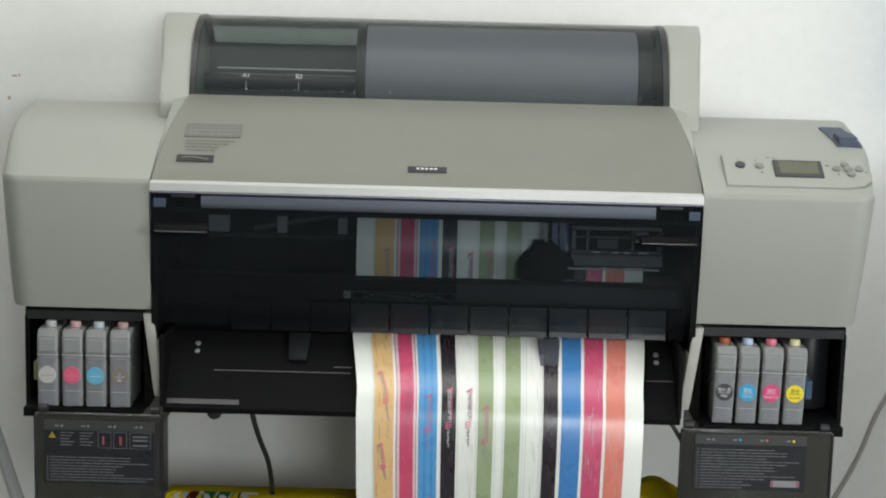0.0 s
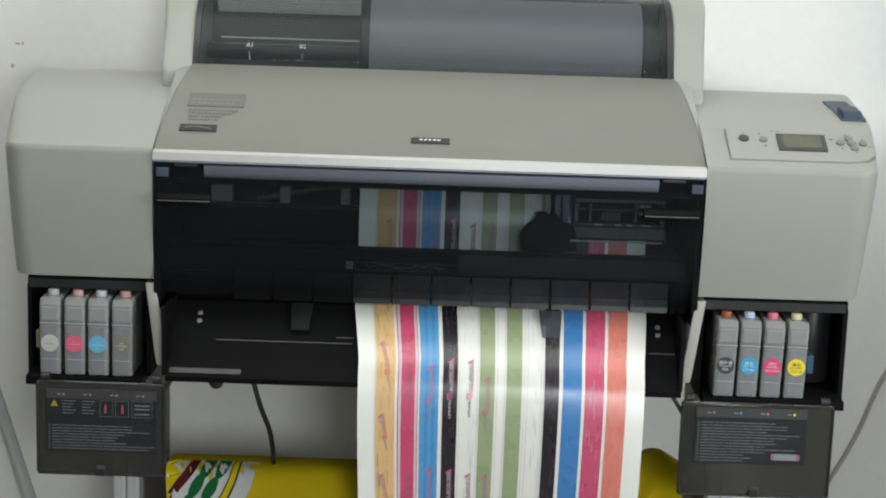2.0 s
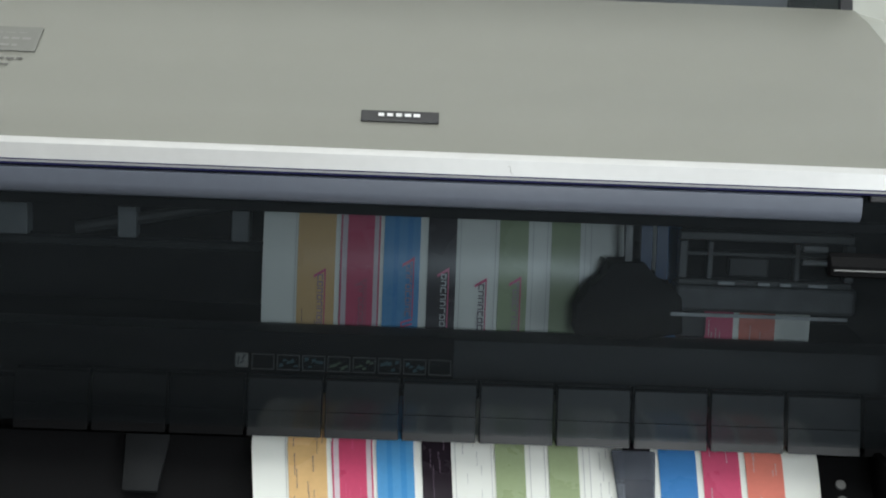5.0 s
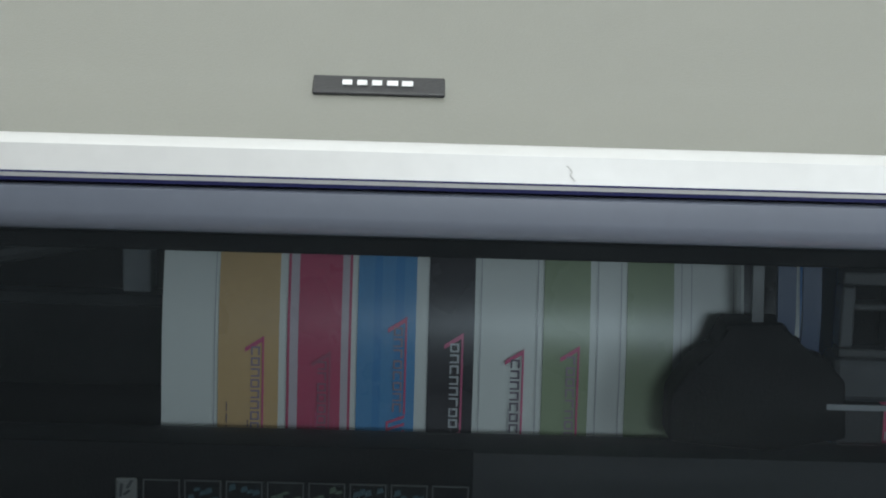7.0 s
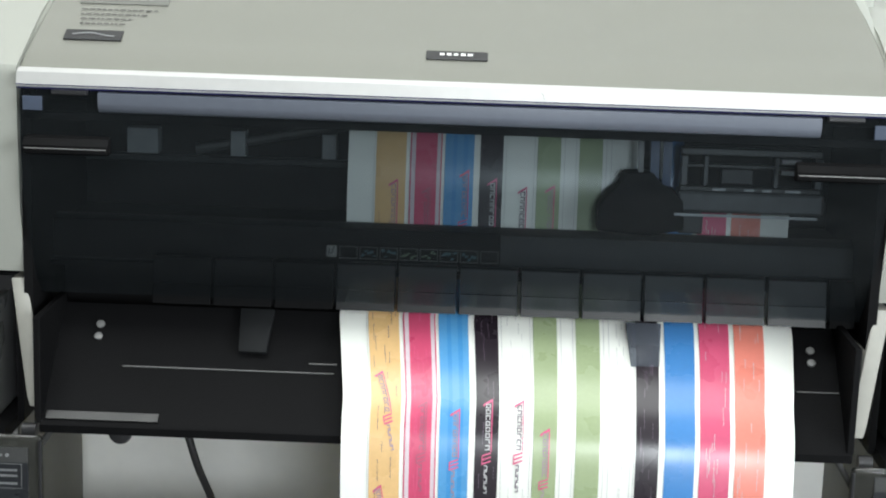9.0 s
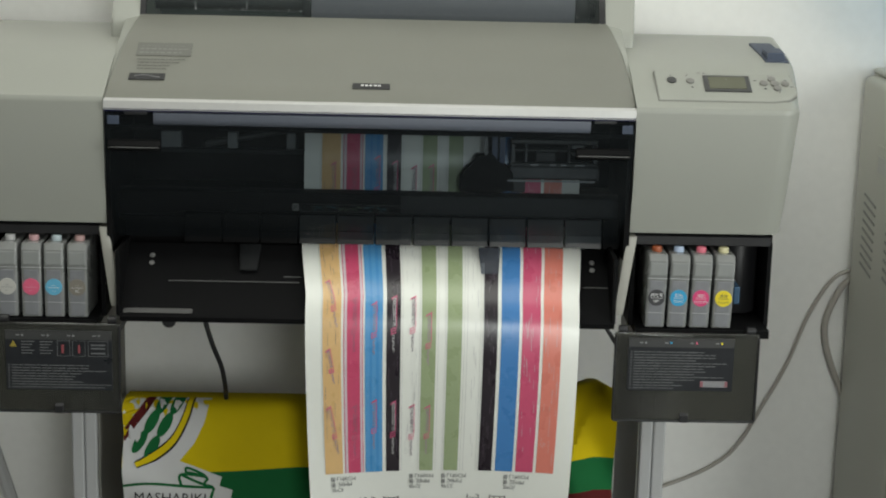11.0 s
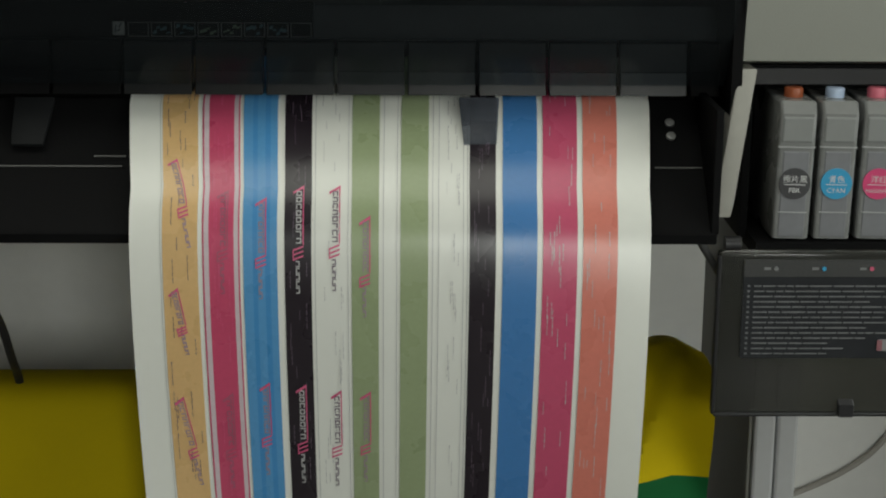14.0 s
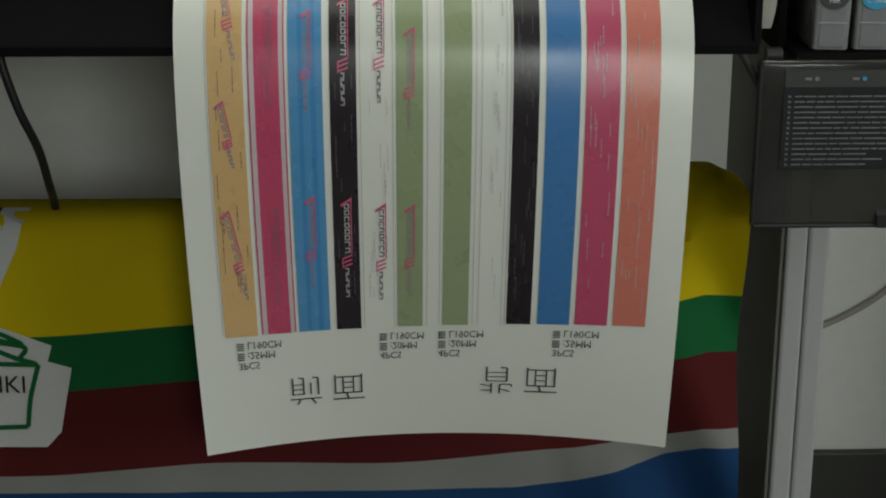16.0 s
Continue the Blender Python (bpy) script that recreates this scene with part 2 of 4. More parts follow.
def holed(axis, wall, a0, a1, w0, w1, z0, z1):
    """A wall from a0 to a1 with a window opening from w0 to w1 and z0 to z1."""
    bm = bmesh.new()
    for p, q, c, d in ((a0, w0, 0, TOP), (w1, a1, 0, TOP), (w0, w1, 0, z0), (w0, w1, z1, TOP)):
        if axis == "x":
            box(p, q, wall - 0.12, wall, c, d, bm=bm)
        else:
            box(wall, wall + 0.12, p, q, c, d, bm=bm)
    return bm


def window_frame(axis, wall, w0, w1, z0, z1):
    bm, f, mid = bmesh.new(), 0.06, (w0 + w1) / 2
    for p, q, c, d in ((w0, w0 + f, z0, z1), (w1 - f, w1, z0, z1), (mid - f / 2, mid + f / 2, z0 + f, z1 - f), (w0 + f, w1 - f, z0, z0 + f), (w0 + f, w1 - f, z1 - f, z1)):
        if axis == "x":
            box(p, q, wall - 0.10, wall - 0.05, c, d, bm=bm)
        else:
            box(wall + 0.05, wall + 0.10, p, q, c, d, bm=bm)
    return bm


bm = holed("x", Y0, X0 - 0.12, X1 + 0.12, 0.20, 1.04, 1.08, 1.84)
setting("wall_south", bm, FARWALL, "unseen plaster wall with a window opening, darkened to cut bounced light", "wall")
setting("wall_east", holed("y", X1, Y0, Y1, -2.30, -0.90, 0.80, 2.10), FARWALL, "unseen plaster side wall with a window opening, darkened to cut bounced light", "wall")
setting("ceiling", box(X0 - 0.12, X1 + 0.12, Y0 - 0.12, Y1 + 0.12, TOP, TOP + 0.1), CEIL, "white painted flat ceiling", "ceiling")
setting("floor", box(X0 - 0.12, X1 + 0.12, Y0 - 0.12, Y1 + 0.12, -0.05, FLOOR), TILE, "beige tiled floor", "floor")

for x, y, z, watts in LAMPS:
    lamp = holder("ceiling_light", "white flat ceiling light panel hung below the ceiling", "ceiling light", place=(x, y, z))
    part("housing", box(-0.84, 0.84, -0.51, 0.51, -0.05, 0.05, 0.008), CEIL, lamp, "white metal housing")
    for a in (-0.5, 0.5):
        part("hanger", box(a - 0.004, a + 0.004, -0.004, 0.004, 0.05, TOP - z), SCREW, lamp, "thin metal hanger")

setting("window_1", window_frame("x", Y0, 0.20, 1.04, 1.08, 1.84), CEIL, "white window frame in the far wall", "window")
setting("window_2", window_frame("y", X1, -2.30, -0.90, 0.80, 2.10), CEIL, "white window frame in the side wall", "window")
setting("baseboard", box(X0, X1, Y1 - 0.012, Y1, FLOOR, 0.165, 0.003), material("dark_skirting", (0.05, 0.052, 0.045), 0.5), "dark grey-green skirting board", "baseboard")
SCUFF = material("scuff", (0.55, 0.42, 0.38), 0.8, vary=0.2, scale=60)
for x, z, w, h in ((-0.681, 1.100, 0.0025, 0.003), (-0.672, 1.136, 0.004, 0.0015), (-0.664, 1.137, 0.0015, 0.0025), (0.70, 0.26, 0.006, 0.002)):
    tagged(part("scuff", box(x - w, x + w, Y1 - 0.0008, Y1 + 0.001, z - h, z + h), SCUFF, bpy.data.objects["wall_north"]))

# ---- the printer ----
printer = holder("large_format_printer", "beige and taupe wide-format inkjet printer on a stand, printing", "printer", place=(0, 0.2, 0.75))


def of(ob, parent):
    """Hangs a part made in world places under its thing."""
    ob.parent = parent
    ob.matrix_parent_inverse = Matrix.Translation(parent.location).inverted()
    return ob


def pp(name, bm, mat, label="", smooth=False, under=None):
    ob = part(name, bm, mat, None, label, smooth)
    if under is None:
        return of(ob, printer)
    ob.parent = under
    return ob


POD = [(0.040, 0.862), (0.014, 0.868), (0.004, 0.93), (0.0, 1.0), (0.0, 1.0385), (0.0, 1.0425), (0.0025, 1.0470), (0.0075, 1.0492), (0.0125, 1.0517), (0.05, 1.0695), (0.09, 1.0870), (0.12, 1.0960), (0.16, 1.1025), (0.33, 1.1150), (0.352, 1.1140), (0.37, 1.10), (0.37, 0.862)]


def pod_left(y, z):
    return (-0.566 - 0.092 * y + 0.060 * (1.03 - z), -0.3665)


def pod_right(y, z):
    return (0.3665, 0.597 + 0.062 * y - 0.083 * (1.03 - z))



def pod(ends, side):
    """An end housing: its profile drawn outwards, with a rounded front corner and softened edges at the outer end."""
    bm, rings = bmesh.new(), []
    corner, soft = 0.030, 0.010
    for d in (None, 0.10, 0.045, 0.030, 0.024, 0.018, 0.013, 0.009, 0.0055, 0.003, 0.001, 0.0):
        ring = []
        for i, (y, z) in enumerate(POD):
            inner, outer = (ends(y, z)[1], ends(y, z)[0]) if side < 0 else ends(y, z)
            if d is None:
                ring.append(bm.verts.new((inner, y, z)))
                continue
            back = corner - math.sqrt(corner**2 - max(0.0, corner - d) ** 2)
            sink = soft - math.sqrt(soft**2 - max(0.0, soft - d) ** 2)
            low = i < 2 or i == len(POD) - 1
            ring.append(bm.verts.new((outer - side * d, y + back * max(0.0, 1 - y / 0.30), z + sink if low else z - sink * min(1.0, max(0.0, (z - 1.03) / 0.02)))))
        rings.append(ring)
    n = len(POD)
    for p, q in zip(rings, rings[1:]):
        for i in range(n):
            bm.faces.new((p[i], p[(i + 1) % n], q[(i + 1) % n], q[i]))
    bm.faces.new(rings[0])
    bm.faces.new(rings[-1])
    return bm


pp("side_housing", pod(pod_left, -1), BEIGE, "beige moulded end housing", True)
pp("side_housing", pod(pod_right, 1), BEIGE, "beige moulded end housing with a control panel", True)

# hood: taupe lid between the housings, with a silver lip
HOOD = [(0.004, 1.0425), (0.02, 1.0515), (0.045, 1.0640), (0.08, 1.0815), (0.12, 1.1010), (0.16, 1.1180), (0.20, 1.1330), (0.225, 1.1400)]


def hood_z(y):
    return float(np.interp(y, [p[0] for p in HOOD], [p[1] for p in HOOD]))


def hood_half(y, z):
    w = 0.3655 - 0.019 * max(0.0, min(1.0, (y - 0.01) / 0.215)) ** 1.6
    return (-w, w)


pp("hood", extrude(HOOD + [(0.225, 1.125), (0.06, 1.035), (0.004, 1.030)], 0, 0, 0.0012, 2, hood_half), TAUPE, "taupe plastic hood", True)
# strips of housing beside the narrowing hood
for s in (-1, 1):
    prof = [(y, z - 0.0015) for y, z in HOOD]
    bm = bmesh.new()
    top = [(bm.verts.new((s * (hood_half(y, z)[1] + 0.0012), y, z)), bm.verts.new((s * 0.3675, y, max(z - 0.001, 1.045) if y < 0.1 else z - 0.004))) for y, z in prof]
    low = [(bm.verts.new((a.co.x, a.co.y, a.co.z - 0.05)), bm.verts.new((b.co.x, b.co.y, b.co.z - 0.05))) for a, b in top]
    for i in range(len(top) - 1):
        for q in (top, low):
            bm.faces.new((q[i][0], q[i][1], q[i + 1][1], q[i + 1][0]))
        for k in (0, 1):
            bm.faces.new((top[i][k], top[i + 1][k], low[i + 1][k], low[i][k]))
    for i in (0, -1):
        bm.faces.new((top[i][0], top[i][1], low[i][1], low[i][0]))
    pp("shoulder", bm, BEIGE, "", True)

LIP = [(0.0035, 1.0455), (-0.0015, 1.0448), (-0.0045, 1.0425), (-0.0068, 1.0325), (-0.0055, 1.0300), (0.006, 1.0300), (0.006, 1.0440)]
pp("lip", extrude(LIP, -0.3655, 0.3655, 0.001), SILVER, "silver trim lip", True)
pp("lip_scratch", tube([(0.071, -0.0068, 1.0395), (0.073, -0.0069, 1.0375), (0.0725, -0.0071, 1.0358), (0.0745, -0.0072, 1.0340)], 0.00013, 6, 5), BUTTON, "fine grey scratch", True)
pp("lip_groove", box(-0.365, 0.365, -0.0072, -0.006, 1.0318, 1.0325), BLUELINE, "fine dark blue groove")
pp("lip_line", box(-0.365, 0.365, -0.0035, 0.004, 1.0283, 1.0298), BLUELINE, "dark blue shadow gap")

# badge, maker's plate and small print on the hood
slope = math.atan2(hood_z(0.06) - hood_z(0.03), 0.03)


def on_hood(x, y, lift=0.0012):
    return Matrix.Translation((x, y, hood_z(y) + lift)) @ Euler((slope, 0, 0)).to_matrix().to_4x4()


plate = pp("maker_plate", moved(box(-0.0262, 0.0262, -0.0066, 0.0066, -0.001, 0.0006, 0.0007), on_hood(-0.0005, 0.0415)), BLACK, "small black maker's plate")
bm = bmesh.new()
for k, w in enumerate((0.0045, 0.0045, 0.0045, 0.005, 0.005)):
    x = -0.0145 + k * 0.0059
    box(x, x + w - 0.0006, -0.0018, 0.0018, 0.0009, 0.0012, bm=bm)
pp("plate_mark", moved(bm, on_hood(-0.0005, 0.0418)), INKWHITE, "pale plain mark", under=plate)
pp("badge", moved(box(-0.0250, 0.0250, -0.0078, 0.0078, -0.001, 0.0008, 0.0006), on_hood(-0.3135, 0.0530)), BLACK, "black badge with a silver curve")
bm = bmesh.new()
for k in range(9):
    a = -0.018 + k * 0.004
    box(a, a + 0.0041, -0.001 + 0.0022 * math.sin(k * 0.55), 0.0006 + 0.0022 * math.sin(k * 0.55), 0.0009, 0.0013, bm=bm)
pp("badge_mark", moved(bm, on_hood(-0.3135, 0.0530)), INKGREY)
pp("faded_sticker", moved(box(-0.039, 0.039, -0.0165, 0.0165, -0.0004, 0.0006), on_hood(-0.2970, 0.1165, 0.0008)), material("faded_print", (0.155, 0.155, 0.140), 0.5), "faded grey printed panel")
bm = bmesh.new()
for k in range(4):
    rnd = random.Random(k)
    x, y, wide = -0.3325 + 0.001 * k, 0.0925 - 0.0072 * k, 0.066 - 0.010 * k
    end = x + wide
    while x < end:
        w = rnd.uniform(0.002, 0.006)
        moved_box = [(x, -0.001), (x + w, -0.001), (x + w, 0.001), (x, 0.001)]
        quad(bm, [on_hood(a, y + b, 0.0010).translation for a, b in moved_box])
        x += w + 0.0015
pp("small_print", bm, material("print_mid", (0.095, 0.092, 0.085), 0.5, bump=0), "rows of small grey print")
bm = bmesh.new()
for k in range(3):
    rnd = random.Random(10 + k)
    x = -0.331
    while x < -0.270:
        w = rnd.uniform(0.003, 0.008)
        quad(bm, [on_hood(a, 0.1075 + 0.0085 * k + b, 0.0018).translation for a, b in ((x, -0.0014), (x + w, -0.0014), (x + w, 0.0014), (x, 0.0014))])
        x += w + 0.002
pp("sticker_print", bm, material("print_pale", (0.21, 0.21, 0.195), 0.5, bump=0))

# roll housing at the back: end caps, smoked cover, paper roll and spindle
CAP = [(0.212, 1.09), (0.212, 1.122), (0.218, 1.132), (0.230, 1.148), (0.250, 1.185), (0.275, 1.218), (0.31, 1.240), (0.36, 1.250), (0.44, 1.235), (0.475, 1.16), (0.475, 0.9), (0.36, 0.9)]
for x0, x1 in ((-0.404, -0.3475), (0.3445, 0.402)):
    inner, outer = (x1, x0) if x0 < 0 else (x0, x1)

    def cap_ends(y, z, a=inner, o=outer):
        far = abs(o) - 0.019 * max(0.0, (0.34 - y) / 0.12) + 0.006 * max(0.0, min(1.0, (1.165 - z) / 0.05))
        far = math.copysign(far, o)
        return (far, a) if o < a else (a, far)

    pp("end_cap", extrude(CAP, x0, x1, 0.005, 3, cap_ends), BEIGE, "beige end cap of the roll holder", True)
ROLL = smooth_line([(0.226, 1.138, 0), (0.240, 1.170, 0), (0.262, 1.205, 0), (0.292, 1.230, 0), (0.335, 1.246, 0), (0.40, 1.243, 0), (0.45, 1.20, 0)], 4)
bm = bmesh.new()
outer = [(bm.verts.new((-0.347, p.x, p.y)), bm.verts.new((0.344, p.x, p.y))) for p in ROLL]
for a, b in zip(outer, outer[1:]):
    bm.faces.new((a[0], a[1], b[1], b[0]))
pp("roll_cover", bm, ROLLCOVER, "smoked clear cover over the paper roll", True)
for x0, x1 in ((-0.3475, -0.339), (0.335, 0.3445)):
    bm = bmesh.new()
    rows = [[bm.verts.new((x, p.x + dy, p.y + dz)) for x, dy, dz in ((x0, -0.002, 0.001), (x1, -0.002, 0.001), (x1, 0.004, -0.004), (x0, 0.004, -0.004))] for p in ROLL]
    for a, b in zip(rows, rows[1:]):
        for k in range(4):
            bm.faces.new((a[k], a[(k + 1) % 4], b[(k + 1) % 4], b[k]))
    pp("cover_edge", bm, BLACK, "dark cover edge", True)
pp("roll_well", extrude([(0.227, 1.128), (0.44, 1.10), (0.440, 1.203), (0.452, 1.195), (0.475, 1.06), (0.227, 1.06)], -0.347, 0.344), material("well_teal", (0.058, 0.080, 0.076), 0.5), "dark grey roll well")
pp("spindle", disc(0, 0.338, 1.150, 0.012, 0.68, 20, "x"), BLACK, "dark roll spindle", True)
pp("roll_flange", disc(-0.1030, 0.336, 1.164, 0.0775, 0.014, 40, "x", bevel=0.002), BLACK, "black roll flange", True)
pp("roll_flange", disc(0.3135, 0.336, 1.164, 0.0775, 0.022, 40, "x", bevel=0.002), BLACK, "black roll flange", True)
pp("guide_rail", box(-0.312, -0.10, 0.286, 0.290, 1.1655, 1.1670, 0.0004), BUTTON, "pale guide rail")
pp("guide_rail", box(-0.315, -0.10, 0.288, 0.294, 1.1735, 1.1755, 0.0005), INKWHITE, "bright guide rail")
bm = bmesh.new()
for k in range(34):
    x = -0.265 + k * 0.0172
    x = {1: -0.2665, 6: -0.1905}.get(k, x)
    tall = 0.013 if k in (1, 6) else 0.0035 if k % 4 == 0 else 0.0018
    w = 0.00045 if k in (1, 6) else 0.0007 if k % 4 == 0 else 0.001
    y, z = 0.2295, 1.1478
    quad(bm, [(x - w, y, z), (x + w, y, z), (x + w, y + tall * 0.42, z + tall * 0.9), (x - w, y + tall * 0.42, z + tall * 0.9)])
tagged(pp("size_scale", bm, INKGREY, "pale paper-size scale"), kind="stuff")
for words, x in (("A1", -0.2665), ("B2", -0.1905)):
    bm = moved(text_mesh(words, 0.0095, "CENTER"), Matrix.Translation((x, 0.2375, 1.1655)) @ Euler((radians(66), 0, 0)).to_matrix().to_4x4())
    pp("size_letters", bm, INKWHITE, "white paper-size letters")

# control panel on the right housing
pan = Matrix.Translation((0.4995, 0.0510, 1.0715)) @ Euler((math.atan2(0.041, 0.078), 0, 0)).to_matrix().to_4x4()
plate_bm = bmesh.new()
ring = [(-0.100, -0.036), (0.060, -0.036), (0.082, -0.031), (0.0945, -0.018), (0.0965, 0.0), (0.090, 0.030), (-0.100, 0.034)]
lo, hi = [plate_bm.verts.new((x, y, -0.004)) for x, y in ring], [plate_bm.verts.new((x, y, 0.0022)) for x, y in ring]
plate_bm.faces.new(hi)
plate_bm.faces.new(lo)
for i in range(len(ring)):
    plate_bm.faces.new((lo[i], lo[(i + 1) % len(ring)], hi[(i + 1) % len(ring)], hi[i]))
bmesh.ops.bevel(plate_bm, geom=[e for e in plate_bm.edges if all(v.co.z > 0 for v in e.verts)], offset=0.001, segments=2, profile=0.5, affect="EDGES")
seam = bmesh.new()
lo, hi = [seam.verts.new((x * 1.011, y * 1.03, -0.004)) for x, y in ring], [seam.verts.new((x * 1.011, y * 1.03, 0.0009)) for x, y in ring]
seam.faces.new(hi)
for i in range(len(ring)):
    seam.faces.new((lo[i], lo[(i + 1) % len(ring)], hi[(i + 1) % len(ring)], hi[i]))
pp("panel_seam", moved(seam, pan), SLOT, "dark gap round the control panel")
panel = pp("control_panel", moved(plate_bm, pan), BEIGE, "raised beige control panel")
pp("screen_bezel", moved(box(-0.0335, 0.0325, -0.0155, 0.0225, 0.001, 0.0045, 0.0012), pan), DARK, "dark screen frame", under=panel)
pp("screen", moved(box(-0.0265, 0.0255, -0.0105, 0.0175, 0.003, 0.0050), pan), LCD, "unlit olive display", under=panel)
for x, y, r in ((-0.078, 0.010, 0.0068), (-0.052, 0.0085, 0.0058), (0.0515, 0.0065, 0.0058), (0.067, 0.0055, 0.0062), (0.082, 0.006, 0.0058), (0.064, 0.0165, 0.0056), (0.0695, -0.0055, 0.0056)):
    pp("button", moved(disc(x, y, 0.003, r, 0.0035, 18, "z", bevel=0.0008), pan), DARK if x < -0.07 else BUTTON, "dark power button" if x < -0.07 else "grey rubber button", True, under=panel)
bm = bmesh.new()
for x, y, w, h in ((-0.079, 0.0215, 0.0012, 0.0012), (-0.056, 0.022, 0.0014, 0.0024), (-0.030, 0.029, 0.003, 0.0014), (-0.0385, 0.029, 0.003, 0.0014), (-0.0505, -0.006, 0.0022, 0.003), (0.040, 0.013, 0.004, 0.002), (0.083, 0.0145, 0.004, 0.0012), (0.0905, -0.0005, 0.0035, 0.0016), (0.0525, -0.006, 0.0024, 0.003), (0.0615, 0.0255, 0.0024, 0.0008), (0.0715, -0.0145, 0.0018, 0.0012)):
    quad(bm, [pan @ Vector((x + a, y + b, 0.0029)) for a, b in ((-w * 0.6, -h * 0.5), (w * 0.6, -h * 0.5), (w * 0.6, h * 0.5), (-w * 0.6, h * 0.5))])
tagged(pp("panel_print", bm, INKDARK, "small dark print", under=panel), kind="stuff")
lev = pp("ink_lever_recess", extrude([(0.132, 1.1000), (0.160, 1.1045), (0.262, 1.1125), (0.262, 1.09), (0.132, 1.09)], 0.5680, 0.6030, 0.002), LEVER, "blue-grey recessed lever well")
pp("ink_lever", extrude([(0.136, 1.098), (0.142, 1.111), (0.180, 1.114), (0.185, 1.100)], 0.5720, 0.5980, 0.002), LEVER, "blue-grey lever", True)

SATIN = material("satin_black", (0.026, 0.028, 0.029), 0.34, vary=0.2, scale=20, bump=0.05, spec=0.22)
# inside: the chassis behind the smoked front cover
pp("chassis", box(-0.366, 0.366, 0.215, 0.36, 0.76, 1.10), TRAYBLACK, "black printing chamber")
pp("chamber_floor", box(-0.366, 0.366, 0.122, 0.215, 0.76, 0.893), TRAYBLACK)
pp("chamber_roof", box(-0.363, 0.363, 0.03, 0.215, 1.016, 1.0295), TRAYBLACK)
for s in (-1, 1):
    pp("chamber_end", box(min(s * 0.358, s * 0.366), max(s * 0.358, s * 0.366), 0.01, 0.215, 0.80, 1.029), TRAYBLACK)
BRACKET = material("bracket_grey", (0.20, 0.21, 0.215), 0.5, vary=0.15, scale=40)
for x0, x1 in ((-0.3150, -0.2850), (-0.2160, -0.2015), (-0.1285, -0.1145)):
    pp("rail_bracket", box(x0, x1, 0.196, 0.2155, 0.9455, 0.9700, 0.001), BRACKET, "grey metal bracket")
pp("belt_rail", box(-0.356, 0.356, 0.200, 0.2148, 0.9375, 0.9435, 0.001), SATIN, "black carriage rail")
PLATEN = material("platen_black", (0.012, 0.014, 0.015), 0.5, vary=0.25, scale=30, fine=300, bump=0.2, spec=0.25)
pp("guide_bar", extrude([(0.082, 0.862), (0.082, 0.888), (0.086, 0.900), (0.094, 0.9045), (0.102, 0.9045), (0.102, 0.862)], -0.358, 0.358), PLATEN, "black platen edge", True)
pp("icon_plate", box(-0.358, 0.0435, 0.0800, 0.0818, 0.868, 0.9030, 0.0006), TRAYBLACK, "black printed plate")
pp("ledge", box(-0.358, 0.358, 0.0695, 0.082, 0.862, 0.8665), TRAYBLACK)
badge = pp("icon_badge", box(-0.1120, -0.1025, 0.0785, 0.0802, 0.8765, 0.8872, 0.0012), BUTTON, "pale square icon")
bm = bmesh.new()
for a, b, c, d in ((-0.1105, 0.8790, -0.1085, 0.8845), (-0.1090, 0.8800, -0.1050, 0.8815), (-0.1075, 0.8830, -0.1040, 0.8860)):
    quad(bm, [(a, 0.0783, b), (a + 0.0012, 0.0783, b - 0.0006), (c, 0.0783, d), (c - 0.0012, 0.0783, d + 0.0006)])
pp("icon_drawing", bm, INKDARK, "dark line drawing", under=badge)
ICON_GREEN, ICON_TEAL, ICON_RIM = material("icon_green", (0.09, 0.13, 0.08), 0.5), material("icon_teal", (0.035, 0.09, 0.11), 0.5), material("icon_rim", (0.11, 0.11, 0.105), 0.5)
for k in range(8):
    x = -0.1001 + 0.0180 * k
    rim = bmesh.new()
    for a, b, c, d in ((x, x + 0.0160, 0.8755, 0.8760), (x, x + 0.0160, 0.8862, 0.8867), (x, x + 0.0005, 0.8760, 0.8862), (x + 0.0155, x + 0.0160, 0.8760, 0.8862)):
        box(a, b, 0.0790, 0.0801, c, d, bm=rim)
    pp("icon_frame", rim, ICON_RIM)
    if 0 < k < 7:
        bm = bmesh.new()
        rnd = random.Random(k)
        for j in range(5):
            cx, cz, h = x + 0.003 + 0.0026 * j, 0.8812 + rnd.uniform(-0.003, 0.003), rnd.uniform(0.0008, 0.002)
            quad(bm, [(cx - 0.0016, 0.0788, cz - h), (cx + 0.0016, 0.0788, cz - h * 0.3), (cx + 0.001, 0.0788, cz + h), (cx - 0.0012, 0.0788, cz + h * 0.6)])
        pp("icon_picture", bm, ICON_GREEN if k in (3, 4) else ICON_TEAL)
TILEBLACK = material("guard_gloss", (0.011, 0.012, 0.013), 0.34, vary=0.2, scale=20, bump=0.03, spec=0.22)
for k in range(-3, 9):
    x = -0.1015 + 0.0543 * k
    pp("guard_tile", extrude([(0.0500, 0.8352), (0.0535, 0.8525), (0.0541, 0.8530), (0.0600, 0.8740), (0.0625, 0.8755), (0.0690, 0.8755), (0.0690, 0.8385)], x + 0.0012, min(x + 0.0531, 0.357), 0.0008), TILEBLACK if 0 <= k < 8 else TRAYBLACK, "glossy black guard plate")
